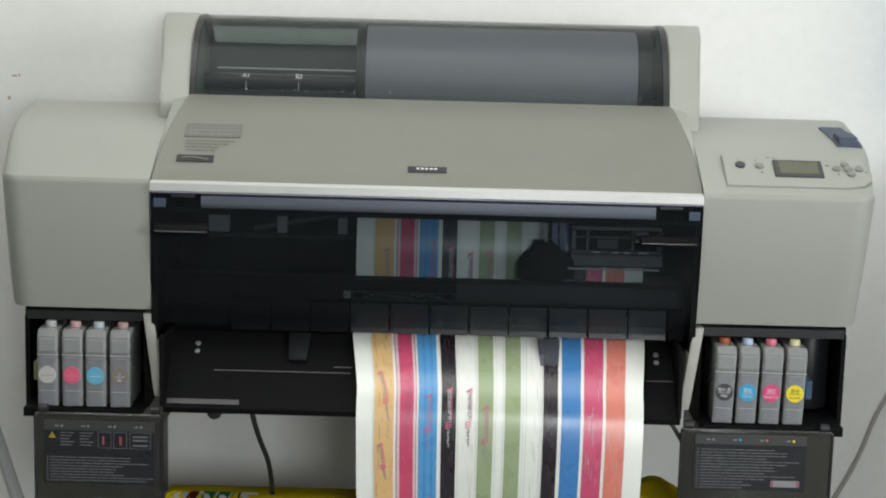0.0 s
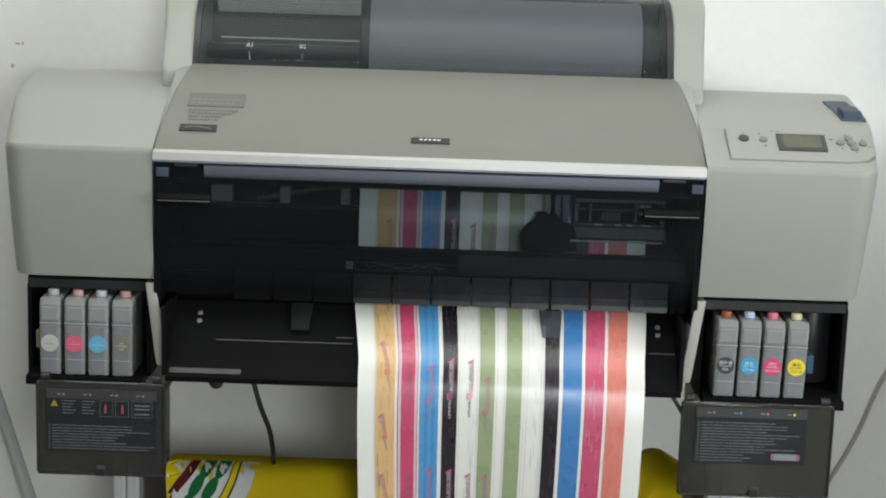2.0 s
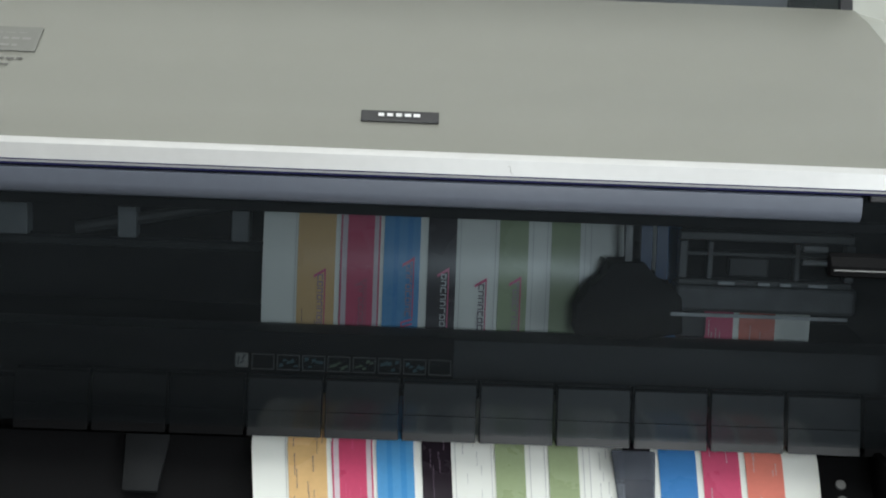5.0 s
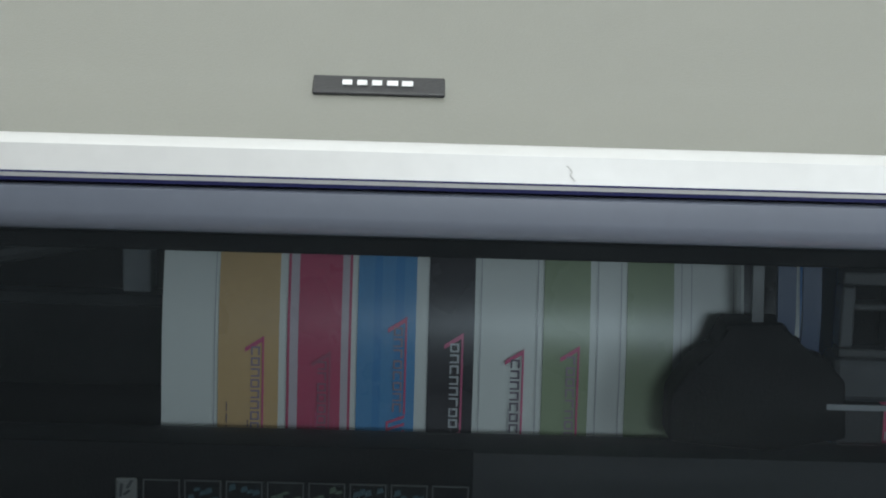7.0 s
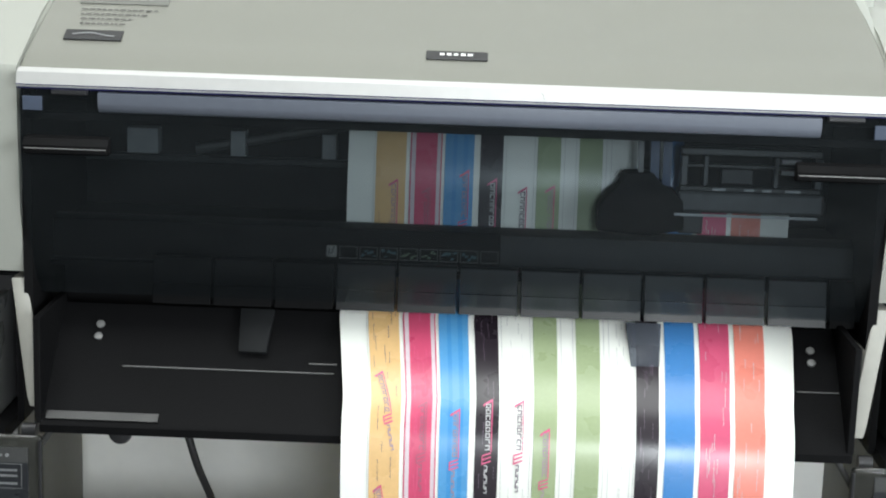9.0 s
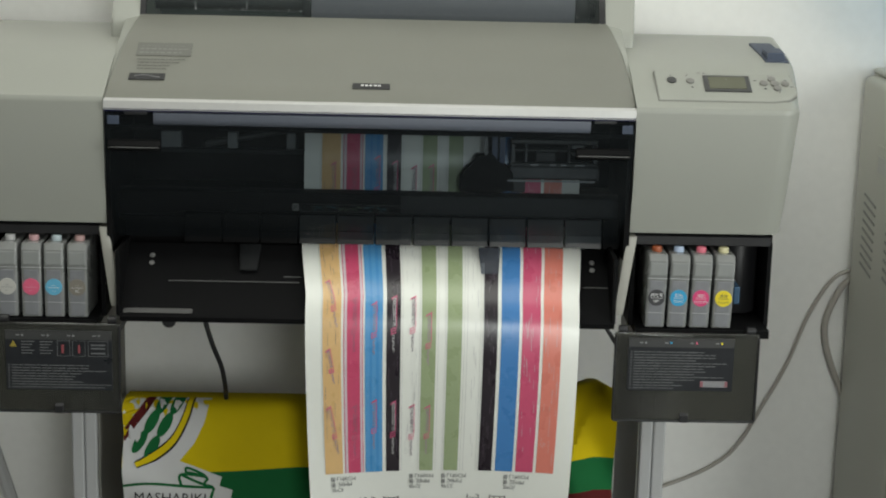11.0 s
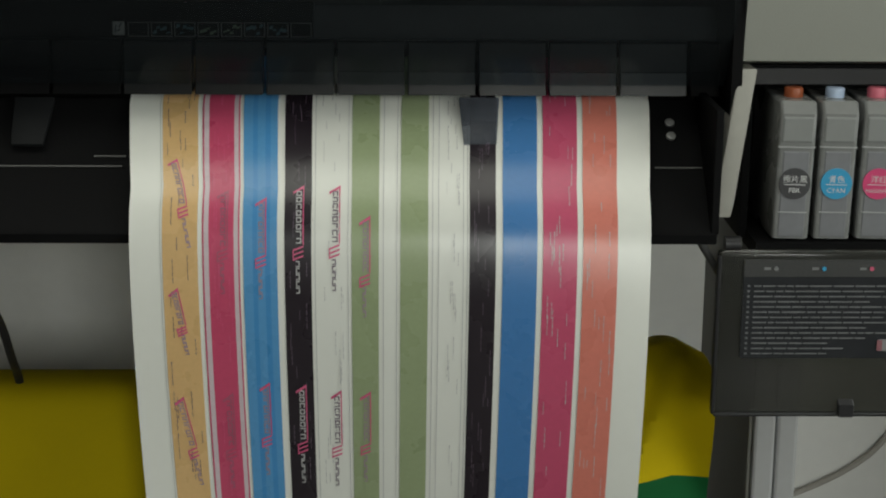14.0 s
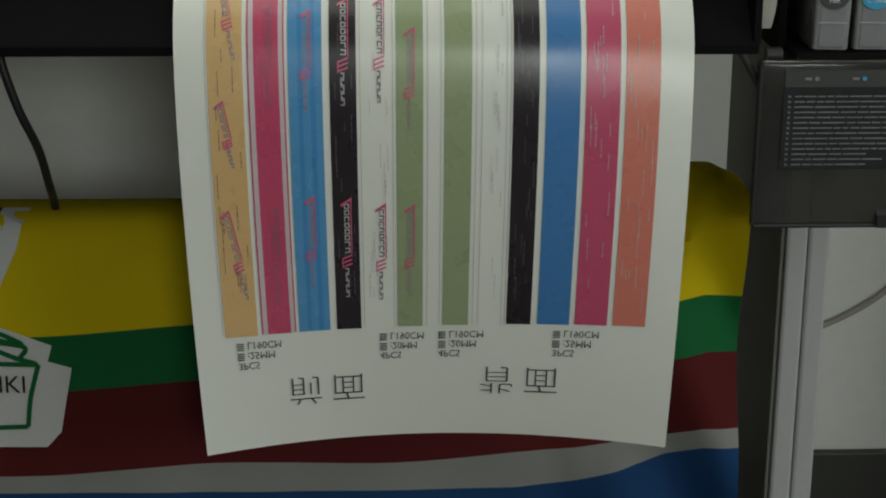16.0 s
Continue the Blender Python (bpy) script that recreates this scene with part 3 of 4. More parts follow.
# smoked front cover with its grips
FRONT = smooth_line([(-0.0028, 1.0272, 0), (-0.0036, 0.995, 0), (-0.003, 0.955, 0), (0.003, 0.915, 0), (0.016, 0.874, 0), (0.034, 0.846, 0)], 5)
bm = bmesh.new()
cols = 12
rows = []
for i, p in enumerate(FRONT):
    f = i / (len(FRONT) - 1)
    half = 0.3635 - 0.007 * f**2
    rows.append([bm.verts.new((half * (2 * c / cols - 1), p.x, p.y)) for c in range(cols + 1)])
for a, b in zip(rows, rows[1:]):
    for c in range(cols):
        bm.faces.new((a[c], a[c + 1], b[c + 1], b[c]))
cover = pp("front_cover", bm, COVER, "smoked clear front cover, closed", True)
STRIP = [(-0.0045, 1.0272), (-0.0078, 1.0266), (-0.0080, 1.0180), (-0.0074, 1.0150), (-0.0056, 1.0122), (-0.0030, 1.0102), (0.0, 1.0095), (0.0, 1.0272)]
pp("cover_strip", extrude(STRIP, -0.297, 0.303, 0.0006), BARGREY, "grey-blue strip", True, under=cover)
pp("cover_bar", box(-0.362, 0.362, 0.0015, 0.008, 1.0020, 1.0090, 0.001), TRAYBLACK, "dark bar", under=cover)
for x0, x1 in ((-0.3600, -0.3435), (0.3465, 0.3615)):
    pp("cover_corner", box(x0, x1, -0.0075, -0.0045, 1.0105, 1.0225, 0.0008), LEVER, "grey-blue corner pad", under=cover)
for x0, x1 in ((-0.336, -0.306), (0.308, 0.338)):
    pp("hinge_notch", box(x0, x1, -0.0068, 0.0, 1.0243, 1.0285, 0.0008), BLACK, "black hinge notch", under=cover)
for x0, x1 in ((-0.3585, -0.2865), (0.2835, 0.3585)):
    bm = extrude([(-0.004, 0.990), (-0.012, 0.9885), (-0.0165, 0.983), (-0.0155, 0.9765), (-0.010, 0.9745), (-0.003, 0.9750)], x0, x1, 0.002, 2)
    # pale strip that stands in for the highlight along the grip
    pp("grip_highlight", box(x0 + 0.002, x1 - 0.002, -0.0172, -0.0160, 0.9800, 0.9808), SCREWDULL, "", under=cover)
    pp("grip", bm, TRAYBLACK, "glossy black cover grip", True, under=cover)
# print carriage: belt clamp, ribbon cable and head frame
CX = 0.132
HEADGREY = material("head_metal", (0.085, 0.088, 0.092), 0.35, metal=0.4, vary=0.2, scale=60)
HEADSILVER = material("head_silver", (0.30, 0.31, 0.32), 0.35, metal=0.4, vary=0.15, scale=80)
car = pp("print_carriage", box(CX + 0.066, CX + 0.196, 0.080, 0.104, 0.9285, 0.9480, 0.003), HEADGREY, "grey and black print carriage on its rail")
CLAMP = [(-0.004, 0.909), (-0.004, 0.930), (0.006, 0.945), (0.016, 0.949), (0.018, 0.962), (0.044, 0.963), (0.049, 0.953), (0.060, 0.950), (0.072, 0.938), (0.074, 0.912), (0.040, 0.9055)]
bm = bmesh.new()
front = [bm.verts.new((CX + x, 0.079, z)) for x, z in CLAMP]
back = [bm.verts.new((CX + x, 0.103, z)) for x, z in CLAMP]
bm.faces.new(front), bm.faces.new(back)
for i in range(len(CLAMP)):
    j = (i + 1) % len(CLAMP)
    bm.faces.new((front[i], front[j], back[j], back[i]))
bmesh.ops.bevel(bm, geom=list(bm.edges), offset=0.0022, segments=2, profile=0.5, affect="EDGES")
pp("belt_clamp", bm, TRAYBLACK, "black belt clamp", True, under=car)
RIBBON = material("blue_ribbon", (0.03, 0.055, 0.12), 0.45)
for k in range(3):
    x = CX + 0.030 + 0.011 * k
    pp("flat_cable", extrude([(0.084, 0.940 + 0.003 * k), (0.083, 0.965), (0.088, 0.990), (0.090, 0.990), (0.086, 0.965), (0.087, 0.940 + 0.003 * k)], x, x + (0.008 if k else 0.005)), RIBBON if k else DARK, "dull blue ribbon cable" if k else "", True, under=car)
# open head frame: two rails, posts and the dark well between them
pp("head_well", box(CX + 0.072, CX + 0.192, 0.094, 0.104, 0.9485, 0.9880), TRAYBLACK, "", under=car)
for z0, z1 in ((0.9800, 0.9860), (0.9690, 0.9720), (0.9480, 0.9520)):
    pp("head_rail", box(CX + 0.068, CX + 0.192, 0.082, 0.0935, z0, z1, 0.001), DARK, "dark head rail", under=car)
for a, w in ((0.068, 0.006), (0.088, 0.004), (0.150, 0.004), (0.186, 0.007)):
    pp("head_post", box(CX + a, CX + a + w, 0.0815, 0.0935, 0.9525, 0.9795, 0.001), HEADGREY, "grey head post", under=car)
for a, w, z0, z1 in ((0.104, 0.028, 0.9545, 0.9680), (0.156, 0.024, 0.9640, 0.9685), (0.156, 0.018, 0.9735, 0.9785)):
    pp("head_chip", box(CX + a, CX + a + w, 0.0835, 0.0935, z0, z1, 0.001), BLACK if a == 0.104 else HEADSILVER, "", under=car)
for a, w in ((0.096, 0.012), (0.124, 0.009), (0.140, 0.008), (0.160, 0.014)):
    pp("head_clip", box(CX + a, CX + a + w, 0.0785, 0.0798, 0.9490, 0.9515, 0.0004), HEADSILVER, "", under=car)
pp("carriage_rail", box(CX + 0.064, CX + 0.190, 0.0785, 0.0798, 0.9255, 0.9280), HEADSILVER, "bright lower edge", under=car)
pp("carriage_foot", box(CX + 0.068, CX + 0.090, 0.080, 0.100, 0.9090, 0.9275, 0.002), BLACK, "", under=car)
pp("ink_tube", tube([(0.25, 0.150, 0.992), (0.12, 0.190, 0.995), (-0.05, 0.207, 0.985), (-0.25, 0.207, 0.95)], 0.005), DARK, "", True)

# paper tray: sloping black plate with front edge
def tray_z(y):
    return 0.745 + (y + 0.03) * 0.9


SCORE = material("score_grey", (0.10, 0.10, 0.10), 0.5, bump=0)
T0, T1 = -0.03, 0.064
pp("paper_tray", extrude([(T1, tray_z(T1)), (T0 + 0.004, tray_z(T0) + 0.002), (T0 - 0.001, tray_z(T0)), (T0, tray_z(T0) - 0.007), (T0 + 0.01, tray_z(T0) - 0.006), (T1, tray_z(T1) - 0.03)], -0.3445, 0.3455, 0.0012), TRAYBLACK, "black sloping output tray", True)
on_tray = lambda x, y, lift=0.0: Matrix.Translation((x, y, tray_z(y) + lift)) @ Euler((math.atan(0.9), 0, 0)).to_matrix().to_4x4()
for x in (-0.308, 0.3185):
    for y in (0.047, 0.0375):
        pp("screw", moved(disc(0, 0, 0.001, 0.0038, 0.0025, 14, "z", bevel=0.0008), on_tray(x, y)), SCREWDULL, "steel screw", True)
pp("tray_line", moved(box(-0.092, 0.092, -0.0006, 0.0006, 0.0, 0.0006), on_tray(-0.190, 0.0155)), SCORE, "thin pale line")
pp("tray_line", moved(box(-0.012, 0.012, -0.0006, 0.0006, 0.0, 0.0006), on_tray(-0.108, 0.0225)), SCORE)
pp("tray_line", moved(box(-0.018, 0.018, -0.0006, 0.0006, 0.0, 0.0006), on_tray(0.322, 0.0155)), SCORE)
pp("tray_sticker", moved(box(-0.048, 0.048, -0.004, 0.004, 0.0, 0.0006), on_tray(-0.292, -0.0225)), material("tray_label", (0.013, 0.013, 0.013), 0.4, vary=0.25, scale=80), "long grey sticker")
flap_bm = lambda: extrude([(0, 0), (0.0, 0.004), (-0.041, 0.0065), (-0.046, 0.005), (-0.046, 0.002)], -0.0155, 0.0155, 0.001, 2, lambda y, z: (-0.0155 - y * 0.07, 0.0155 + y * 0.07))
GUARD = clear("smoky_guard", (0.46, 0.49, 0.54), rough=0.25, haze=0.42, haze_colour=(0.14, 0.155, 0.185), ior=1.2)
pp("paper_guard", moved(flap_bm(), on_tray(-0.1700, 0.0605, 0.002)), material("guard_grey", (0.014, 0.015, 0.016), 0.6, vary=0.1, spec=0.12), "dark grey paper guard flap", True)
pp("paper_guard", moved(flap_bm(), on_tray(0.1715, 0.052, 0.012)), GUARD, "smoky grey guard flap on the paper", True)
pp("tray_tab", disc(-0.277, -0.018, 0.737, 0.010, 0.012, 24, "y", bevel=0.003), BLACK, "black tab under the tray", True)
for s, x in ((-1, -0.338), (1, 0.336)):
    pp("tray_arm", tube([(x - s * 0.004, -0.012, 0.742), (x + s * 0.010, -0.008, 0.720), (x + s * 0.026, -0.004, 0.694)], 0.0030), DARK, "dark grey tray support arm", True)
    pp("tray_cheek", box(x + s * 0.008 - 0.003, x + s * 0.008 + 0.003, -0.028, 0.07, 0.745, 0.838, 0.001), TRAYBLACK)
# pale posts between tray and ink bays
for s, x0, x1 in ((-1, -0.372, -0.352), (1, 0.352, 0.372)):
    bm = extrude([(-0.004, 0.762), (0.012, 0.862), (0.05, 0.862), (0.05, 0.752), (-0.002, 0.752)], 0, 0, 0.0015, 2, lambda y, z, a=x0, b=x1, s=s: (a + 0.003 + s * (z - 0.808) * 0.16, b - 0.003 + s * (z - 0.808) * 0.16))
    pp("bay_post", bm, material("post_beige", (0.40, 0.39, 0.35), 0.5), "pale beige post", True)

# ink bays: black recesses with doors hanging open below
for side, x0, x1, outer in ((-1, -0.541, -0.373, -0.541), (1, 0.373, 0.574, 0.574)):
    bay = pp("ink_bay", box(x0, x1, 0.20, 0.21, 0.728, 0.862), BLACK, "open black ink bay")
    pp("bay_roof", box(x0, x1, 0.035, 0.20, 0.852, 0.862), TRAYBLACK, under=bay)
    pp("bay_side", box(x0, x0 + 0.006, 0.03, 0.20, 0.728, 0.852), TRAYBLACK, under=bay)
    pp("bay_side", box(x1 - 0.006, x1, 0.03, 0.20, 0.728, 0.852), TRAYBLACK, under=bay)
    pp("bay_floor", box(x0 + 0.006, x1 - 0.006, -0.010, 0.20, 0.722, 0.734), TRAYBLACK, under=bay)
    pp("bay_lintel", box(x0 + 0.004, x1 - 0.004, 0.026, 0.0345, 0.848, 0.861, 0.001), BLACK)
pp("bay_sleeve", disc(0.5405, 0.100, 0.790, 0.0265, 0.108, 32, "z", bevel=0.004), BLACK, "black curved sleeve", True)
pp("bay_clip", box(0.5185, 0.5280, 0.012, 0.05, 0.766, 0.792, 0.002), material("blue_clip", (0.035, 0.085, 0.15), 0.4), "dull blue clip")
pp("bay_clip", box(-0.5260, -0.5190, 0.012, 0.05, 0.766, 0.792, 0.002), material("olive_clip", (0.20, 0.20, 0.10), 0.4), "dull olive clip")


def door(x0, x1, lines, strip_icons, right):
    y, z0, z1 = -0.020, 0.600, 0.731
    bm = box(x0, x1, y, y + 0.006, z0, z1, 0.004, 3)
    body = pp("ink_bay_door", bm, DOOR, "dark smoked ink bay door hanging open", True)
    pp("door_rim", box(x0 + 0.002, x1 - 0.002, y - 0.002, y + 0.004, z0, z0 + 0.003, 0.001), BLACK, under=body)
    for a, b in ((x0, x0 + 0.003), (x1 - 0.003, x1)):
        pp("door_rim", box(a, b, y - 0.002, y + 0.004, z0 + 0.003, z1 - 0.004, 0.001), BLACK, under=body)
    cx = (x0 + x1) / 2 + 0.0
    pp("door_catch", extrude([(y - 0.006, z0 + 0.001), (y - 0.006, z0 + 0.011), (y, z0 + 0.014), (y, z0 + 0.001)], cx - 0.006, cx + 0.006, 0.001), BLACK, "small black catch", under=body)
    for hx in (x0 + 0.012, x1 - 0.012):
        pp("door_hinge", disc(hx, y + 0.008, z1 + 0.003, 0.006, 0.012, 16, "x"), BLACK, "black hinge", True, under=body)
    lx0, lx1, lz0, lz1 = (x0 + 0.014, x1 - 0.012, 0.634, 0.720) if not right else (x0 + 0.020, x1 - 0.036, 0.647, 0.724)
    pp("door_label", box(lx0, lx1, y - 0.0012, y, lz0, lz1), LABEL, "dark printed label", under=body)
    pp("label_strip", box(lx0, lx1, y - 0.0018, y - 0.0012, lz1 - 0.013, lz1), DARK, under=body)
    yy = y - 0.0024
    for k in range(4):
        ix = lx0 + (lx1 - lx0) * (0.10 + 0.24 * k)
        bm = bmesh.new()
        quad(bm, [(ix + a, yy, lz1 - 0.0065 + b) for a, b in ((0, -0.001), (0.005, -0.001), (0.005, 0.001), (0, 0.001))])
        pp("label_arrow", bm, INKGREY, under=body)
        bm = disc(ix + 0.009, yy, lz1 - 0.0065, 0.0017, 0.0008, 10, "y")
        pp("ink_drop", bm, strip_icons[k], "small coloured ink drop", under=body)
    bm = bmesh.new()
    rnd = random.Random(4 if right else 9)
    zt = lz1 - 0.020 if right else lz0 + 0.036
    n = 14 if right else 9
    for k in range(n):
        z = zt - k * (zt - lz0 - 0.004) / (n - 1)
        x, end = lx0 + 0.008, lx0 + (lx1 - lx0) * rnd.uniform(0.6, 0.97)
        if right and k > 9:
            end = lx0 + (lx1 - lx0) * rnd.uniform(0.4, 0.6)
        quad(bm, [(lx0 + 0.003, yy, z - 0.0008), (lx0 + 0.005, yy, z - 0.0008), (lx0 + 0.005, yy, z + 0.0008), (lx0 + 0.003, yy, z + 0.0008)])
        while x < end:
            w = rnd.uniform(0.004, 0.018)
            quad(bm, [(x, yy, z - 0.0006), (x + w, yy, z - 0.0006), (x + w, yy, z + 0.0006), (x, yy, z + 0.0006)])
            x += w + 0.0012
    tagged(pp("label_print", bm, LABELINK, "rows of grey label print", under=body), kind="stuff")
    if right:
        pp("label_picture", box(lx1 - 0.045, lx1 - 0.008, y - 0.0022, y - 0.0012, lz0 + 0.006, lz0 + 0.015, 0.001), material("label_drawing", (0.26, 0.26, 0.27), 0.5), "grey drawing of a cartridge", under=body)
        for a in (lx1 - 0.046, lx1 - 0.011):
            pp("drawing_end", box(a, a + 0.004, y - 0.0026, y - 0.0022, lz0 + 0.0065, lz0 + 0.0145), material("drawing_rose", (0.30, 0.12, 0.14), 0.5), under=body)
    else:
        bm = bmesh.new()
        quad(bm, [(lx0 + 0.006, yy, 0.6965), (lx0 + 0.016, yy, 0.6965), (lx0 + 0.011, yy, 0.7055)])
        pp("warning_triangle", bm, material("faded_yellow", (0.34, 0.26, 0.04), 0.5), "small yellow warning triangle", under=body)
        bm = bmesh.new()
        for k in range(5):
            for a, b in ((0.022, 0.040), (0.048, 0.066)):
                z = 0.7035 - 0.0042 * k
                quad(bm, [(lx0 + a, yy, z), (lx0 + b - 0.003 * (k % 3), yy, z), (lx0 + b - 0.003 * (k % 3), yy, z + 0.0012), (lx0 + a, yy, z + 0.0012)])
        for a, b in ((0.072, 0.090), (0.093, 0.111), (0.115, 0.143)):
            for z in (0.6835, 0.7055):
                quad(bm, [(lx0 + a, yy, z), (lx0 + b, yy, z), (lx0 + b, yy, z + 0.0006), (lx0 + a, yy, z + 0.0006)])
            for q in (a, b - 0.0006):
                quad(bm, [(lx0 + q, yy, 0.6835), (lx0 + q + 0.0006, yy, 0.6835), (lx0 + q + 0.0006, yy, 0.7055), (lx0 + q, yy, 0.7055)])
        for z in (0.687, 0.694, 0.699):
            quad(bm, [(lx0 + 0.119, yy, z), (lx0 + 0.139, yy, z), (lx0 + 0.139, yy, z + 0.0022), (lx0 + 0.119, yy, z + 0.0022)])
        pp("label_drawing", bm, LABELINK, "grey line drawings", under=body)
        for a in (0.078, 0.101):
            pp("drawing_arrow", box(lx0 + a, lx0 + a + 0.003, yy - 0.0002, yy + 0.0004, 0.688, 0.700), material("drawing_red", (0.30, 0.07, 0.08), 0.5), under=body)


door(-0.519, -0.345, 9, (INKGREY, INKGREY, INKGREY, INKGREY), False)
door(0.3485, 0.554, 14, (INKGREY, INKBLUE, INKPINK, INKYEL), True)

# ---- stand ----
stand = holder("printer_stand", "pale grey metal printer stand with two legs", "stand", place=(0, 0.25, FLOOR))


def sp(name, bm, mat, label="", smooth=False):
    return of(part(name, bm, mat, None, label, smooth), stand)


for s in (-1, 1):
    shift = 0.007 if s > 0 else 0.0
    for p, q in ((0.406, 0.4248), (0.4255, 0.444)):
        a, b = sorted((s * (p + shift), s * (q + shift)))
        sp("leg", box(a, b, 0.120, 0.36, FLOOR + 0.05, 0.727, 0.003), LEG, "pale grey sheet-metal leg")
    a, b = sorted((s * (0.402 + shift), s * (0.4055 + shift)))
    sp("inner_panel", box(a, b, 0.124, 0.37, FLOOR + 0.05, 0.727, 0.001), LEGSIDE, "dark grey inner panel")
    a, b = sorted((s * 0.390, s * 0.442))
    sp("foot", box(a, b, -0.05, 0.50, FLOOR, FLOOR + 0.049, 0.008), LEG, "pale grey foot")
sp("crossbar", box(-0.399, 0.399, 0.28, 0.32, 0.20, 0.25, 0.003), LEG, "pale grey crossbar")

# ---- ink cartridges ----
FILL = material("grey_fill", (0.205, 0.21, 0.225), 0.5, vary=0.12, scale=30, fine=60, bump=0)
def cartridge(label, cap_mat, disc_mat, print_mat, x, tilt, words_two=("--", "---")):
    c = holder("ink_cartridge", label, "ink cartridge", "refillable cartridges in the ink bays", (x, -0.003, 0.734))
    w = 0.0138
    prof = [(0.0, 0.002), (0.0, 0.097), (0.006, 0.106), (0.085, 0.106), (0.10, 0.09), (0.10, 0.0), (0.004, 0.0)]
    part("tank", extrude(prof, -w, w, 0.0028, 3), TANK, c, "", True)
    part("tank_window", box(-w + 0.0036, w - 0.0036, -0.0006, 0.004, 0.003, 0.0690, 0.0012), FILL, c, "grey fill seen through the tank")
    part("shoulder", box(-w + 0.0020, w - 0.0020, -0.0010, 0.004, 0.0755, 0.0950, 0.0015), TANKTOP, c)
    part("lid", disc(0, 0.026, 0.1085, 0.0072, 0.010, 18, "z", bevel=0.0015), cap_mat, c, "coloured filler cap", True)
    part("rib", box(-w - 0.0003, w + 0.0003, -0.0005, 0.002, 0.0715, 0.0725), TANKLID, c)
    part("rib", box(-w + 0.003, w - 0.003, -0.0011, 0.002, 0.0220, 0.0228), TANKLID, c)
    part("round_label", disc(0, -0.0012, 0.0445, 0.0118, 0.0012, 28, "y"), disc_mat, c, "round coloured label")
    bm = bmesh.new()
    for words, size, z in zip(words_two, (0.0062, 0.0052 if len(words_two[1]) < 5 else 0.0040), (0.0458, 0.0378)):
        tm = moved(text_mesh(words, size, "CENTER"), Matrix.Translation((0, -0.0022, z)) @ Euler((radians(90), 0, 0)).to_matrix().to_4x4())
        me = bpy.data.meshes.new("words")
        tm.to_mesh(me)
        tm.free()
        bm.from_mesh(me)
        bpy.data.meshes.remove(me)
    quad(bm, [(-0.008, -0.0022, 0.0436), (0.008, -0.0022, 0.0436), (0.008, -0.0022, 0.0442), (-0.008, -0.0022, 0.0442)])
    part("label_print", bm, print_mat, c)
    c.rotation_euler = (0, radians(tilt), 0)
    return c


pale = material("label_pale_grey", (0.50, 0.49, 0.46), 0.5)
cartridge("milky clear ink cartridge with a pale grey label", material("cap_grey", (0.42, 0.42, 0.42), 0.4), pale, INKGREY, -0.5035, 0)
cartridge("milky clear ink cartridge with a pink label", material("cap_pink", (0.50, 0.30, 0.31), 0.4), INKPINK, material("pale_pink", (0.75, 0.4, 0.45), 0.5), -0.4705, 0)
cartridge("milky clear ink cartridge with a light blue label", material("cap_blue", (0.42, 0.50, 0.53), 0.4), material("label_sky", (0.12, 0.42, 0.62), 0.5), INKWHITE, -0.4390, 0)
cartridge("milky clear ink cartridge with a brown-grey label", material("cap_rose", (0.42, 0.27, 0.26), 0.4), material("label_taupe", (0.22, 0.20, 0.17), 0.5), INKWHITE, -0.4065, 0, ("--", "LK"))
cartridge("milky clear ink cartridge with a black label", material("cap_rust", (0.32, 0.08, 0.03), 0.4), INKDARK, INKWHITE, 0.4055, 1.2, ("\u7167\u7247\u9ed1", "PBK"))
cartridge("milky clear ink cartridge with a cyan label", material("cap_sky", (0.42, 0.52, 0.68), 0.4), INKBLUE, INKWHITE, 0.4368, 1.2, ("\u9752\u8272", "CYAN"))
cartridge("milky clear ink cartridge with a magenta label", material("cap_rose_red", (0.68, 0.16, 0.22), 0.4), material("label_magenta", (0.72, 0.06, 0.20), 0.5), INKWHITE, 0.4685, 1.2, ("\u6d0b\u7ea2", "MAGENTA"))
cartridge("milky clear ink cartridge with a yellow label", material("cap_cream", (0.62, 0.58, 0.35), 0.4), INKYEL, INKDARK, 0.5005, 1.2, ("\u9ec4\u8272", "YELLOW"))

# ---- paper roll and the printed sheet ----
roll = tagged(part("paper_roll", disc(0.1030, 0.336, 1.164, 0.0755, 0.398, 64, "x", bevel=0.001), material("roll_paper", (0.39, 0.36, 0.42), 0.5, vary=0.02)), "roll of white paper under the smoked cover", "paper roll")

SHEET = smooth_line([(0.128, 0.997, 0), (0.115, 0.95, 0), (0.112, 0.905, 0), (0.108, 0.862, 0), (0.089, 0.843, 0), (0.066, 0.833, 0), (0.028, 0.812, 0), (-0.008, 0.786, 0), (-0.0315, 0.757, 0), (-0.041, 0.718, 0), (-0.044, 0.670, 0), (-0.043, 0.620, 0), (-0.040, 0.570, 0), (-0.036, 0.520, 0), (-0.031, 0.470, 0), (-0.026, 0.426, 0)], 6)
ARC = np.concatenate([[0], np.cumsum([(b - a).length for a, b in zip(SHEET, SHEET[1:])])])
WIDE, LEFT = 0.4005, -0.0970
EXIT = float(np.interp(0.828, sorted(p.y for p in SHEET), [a for _, a in sorted((p.y, a) for p, a in zip(SHEET, ARC))]))
END = float(ARC[-1])


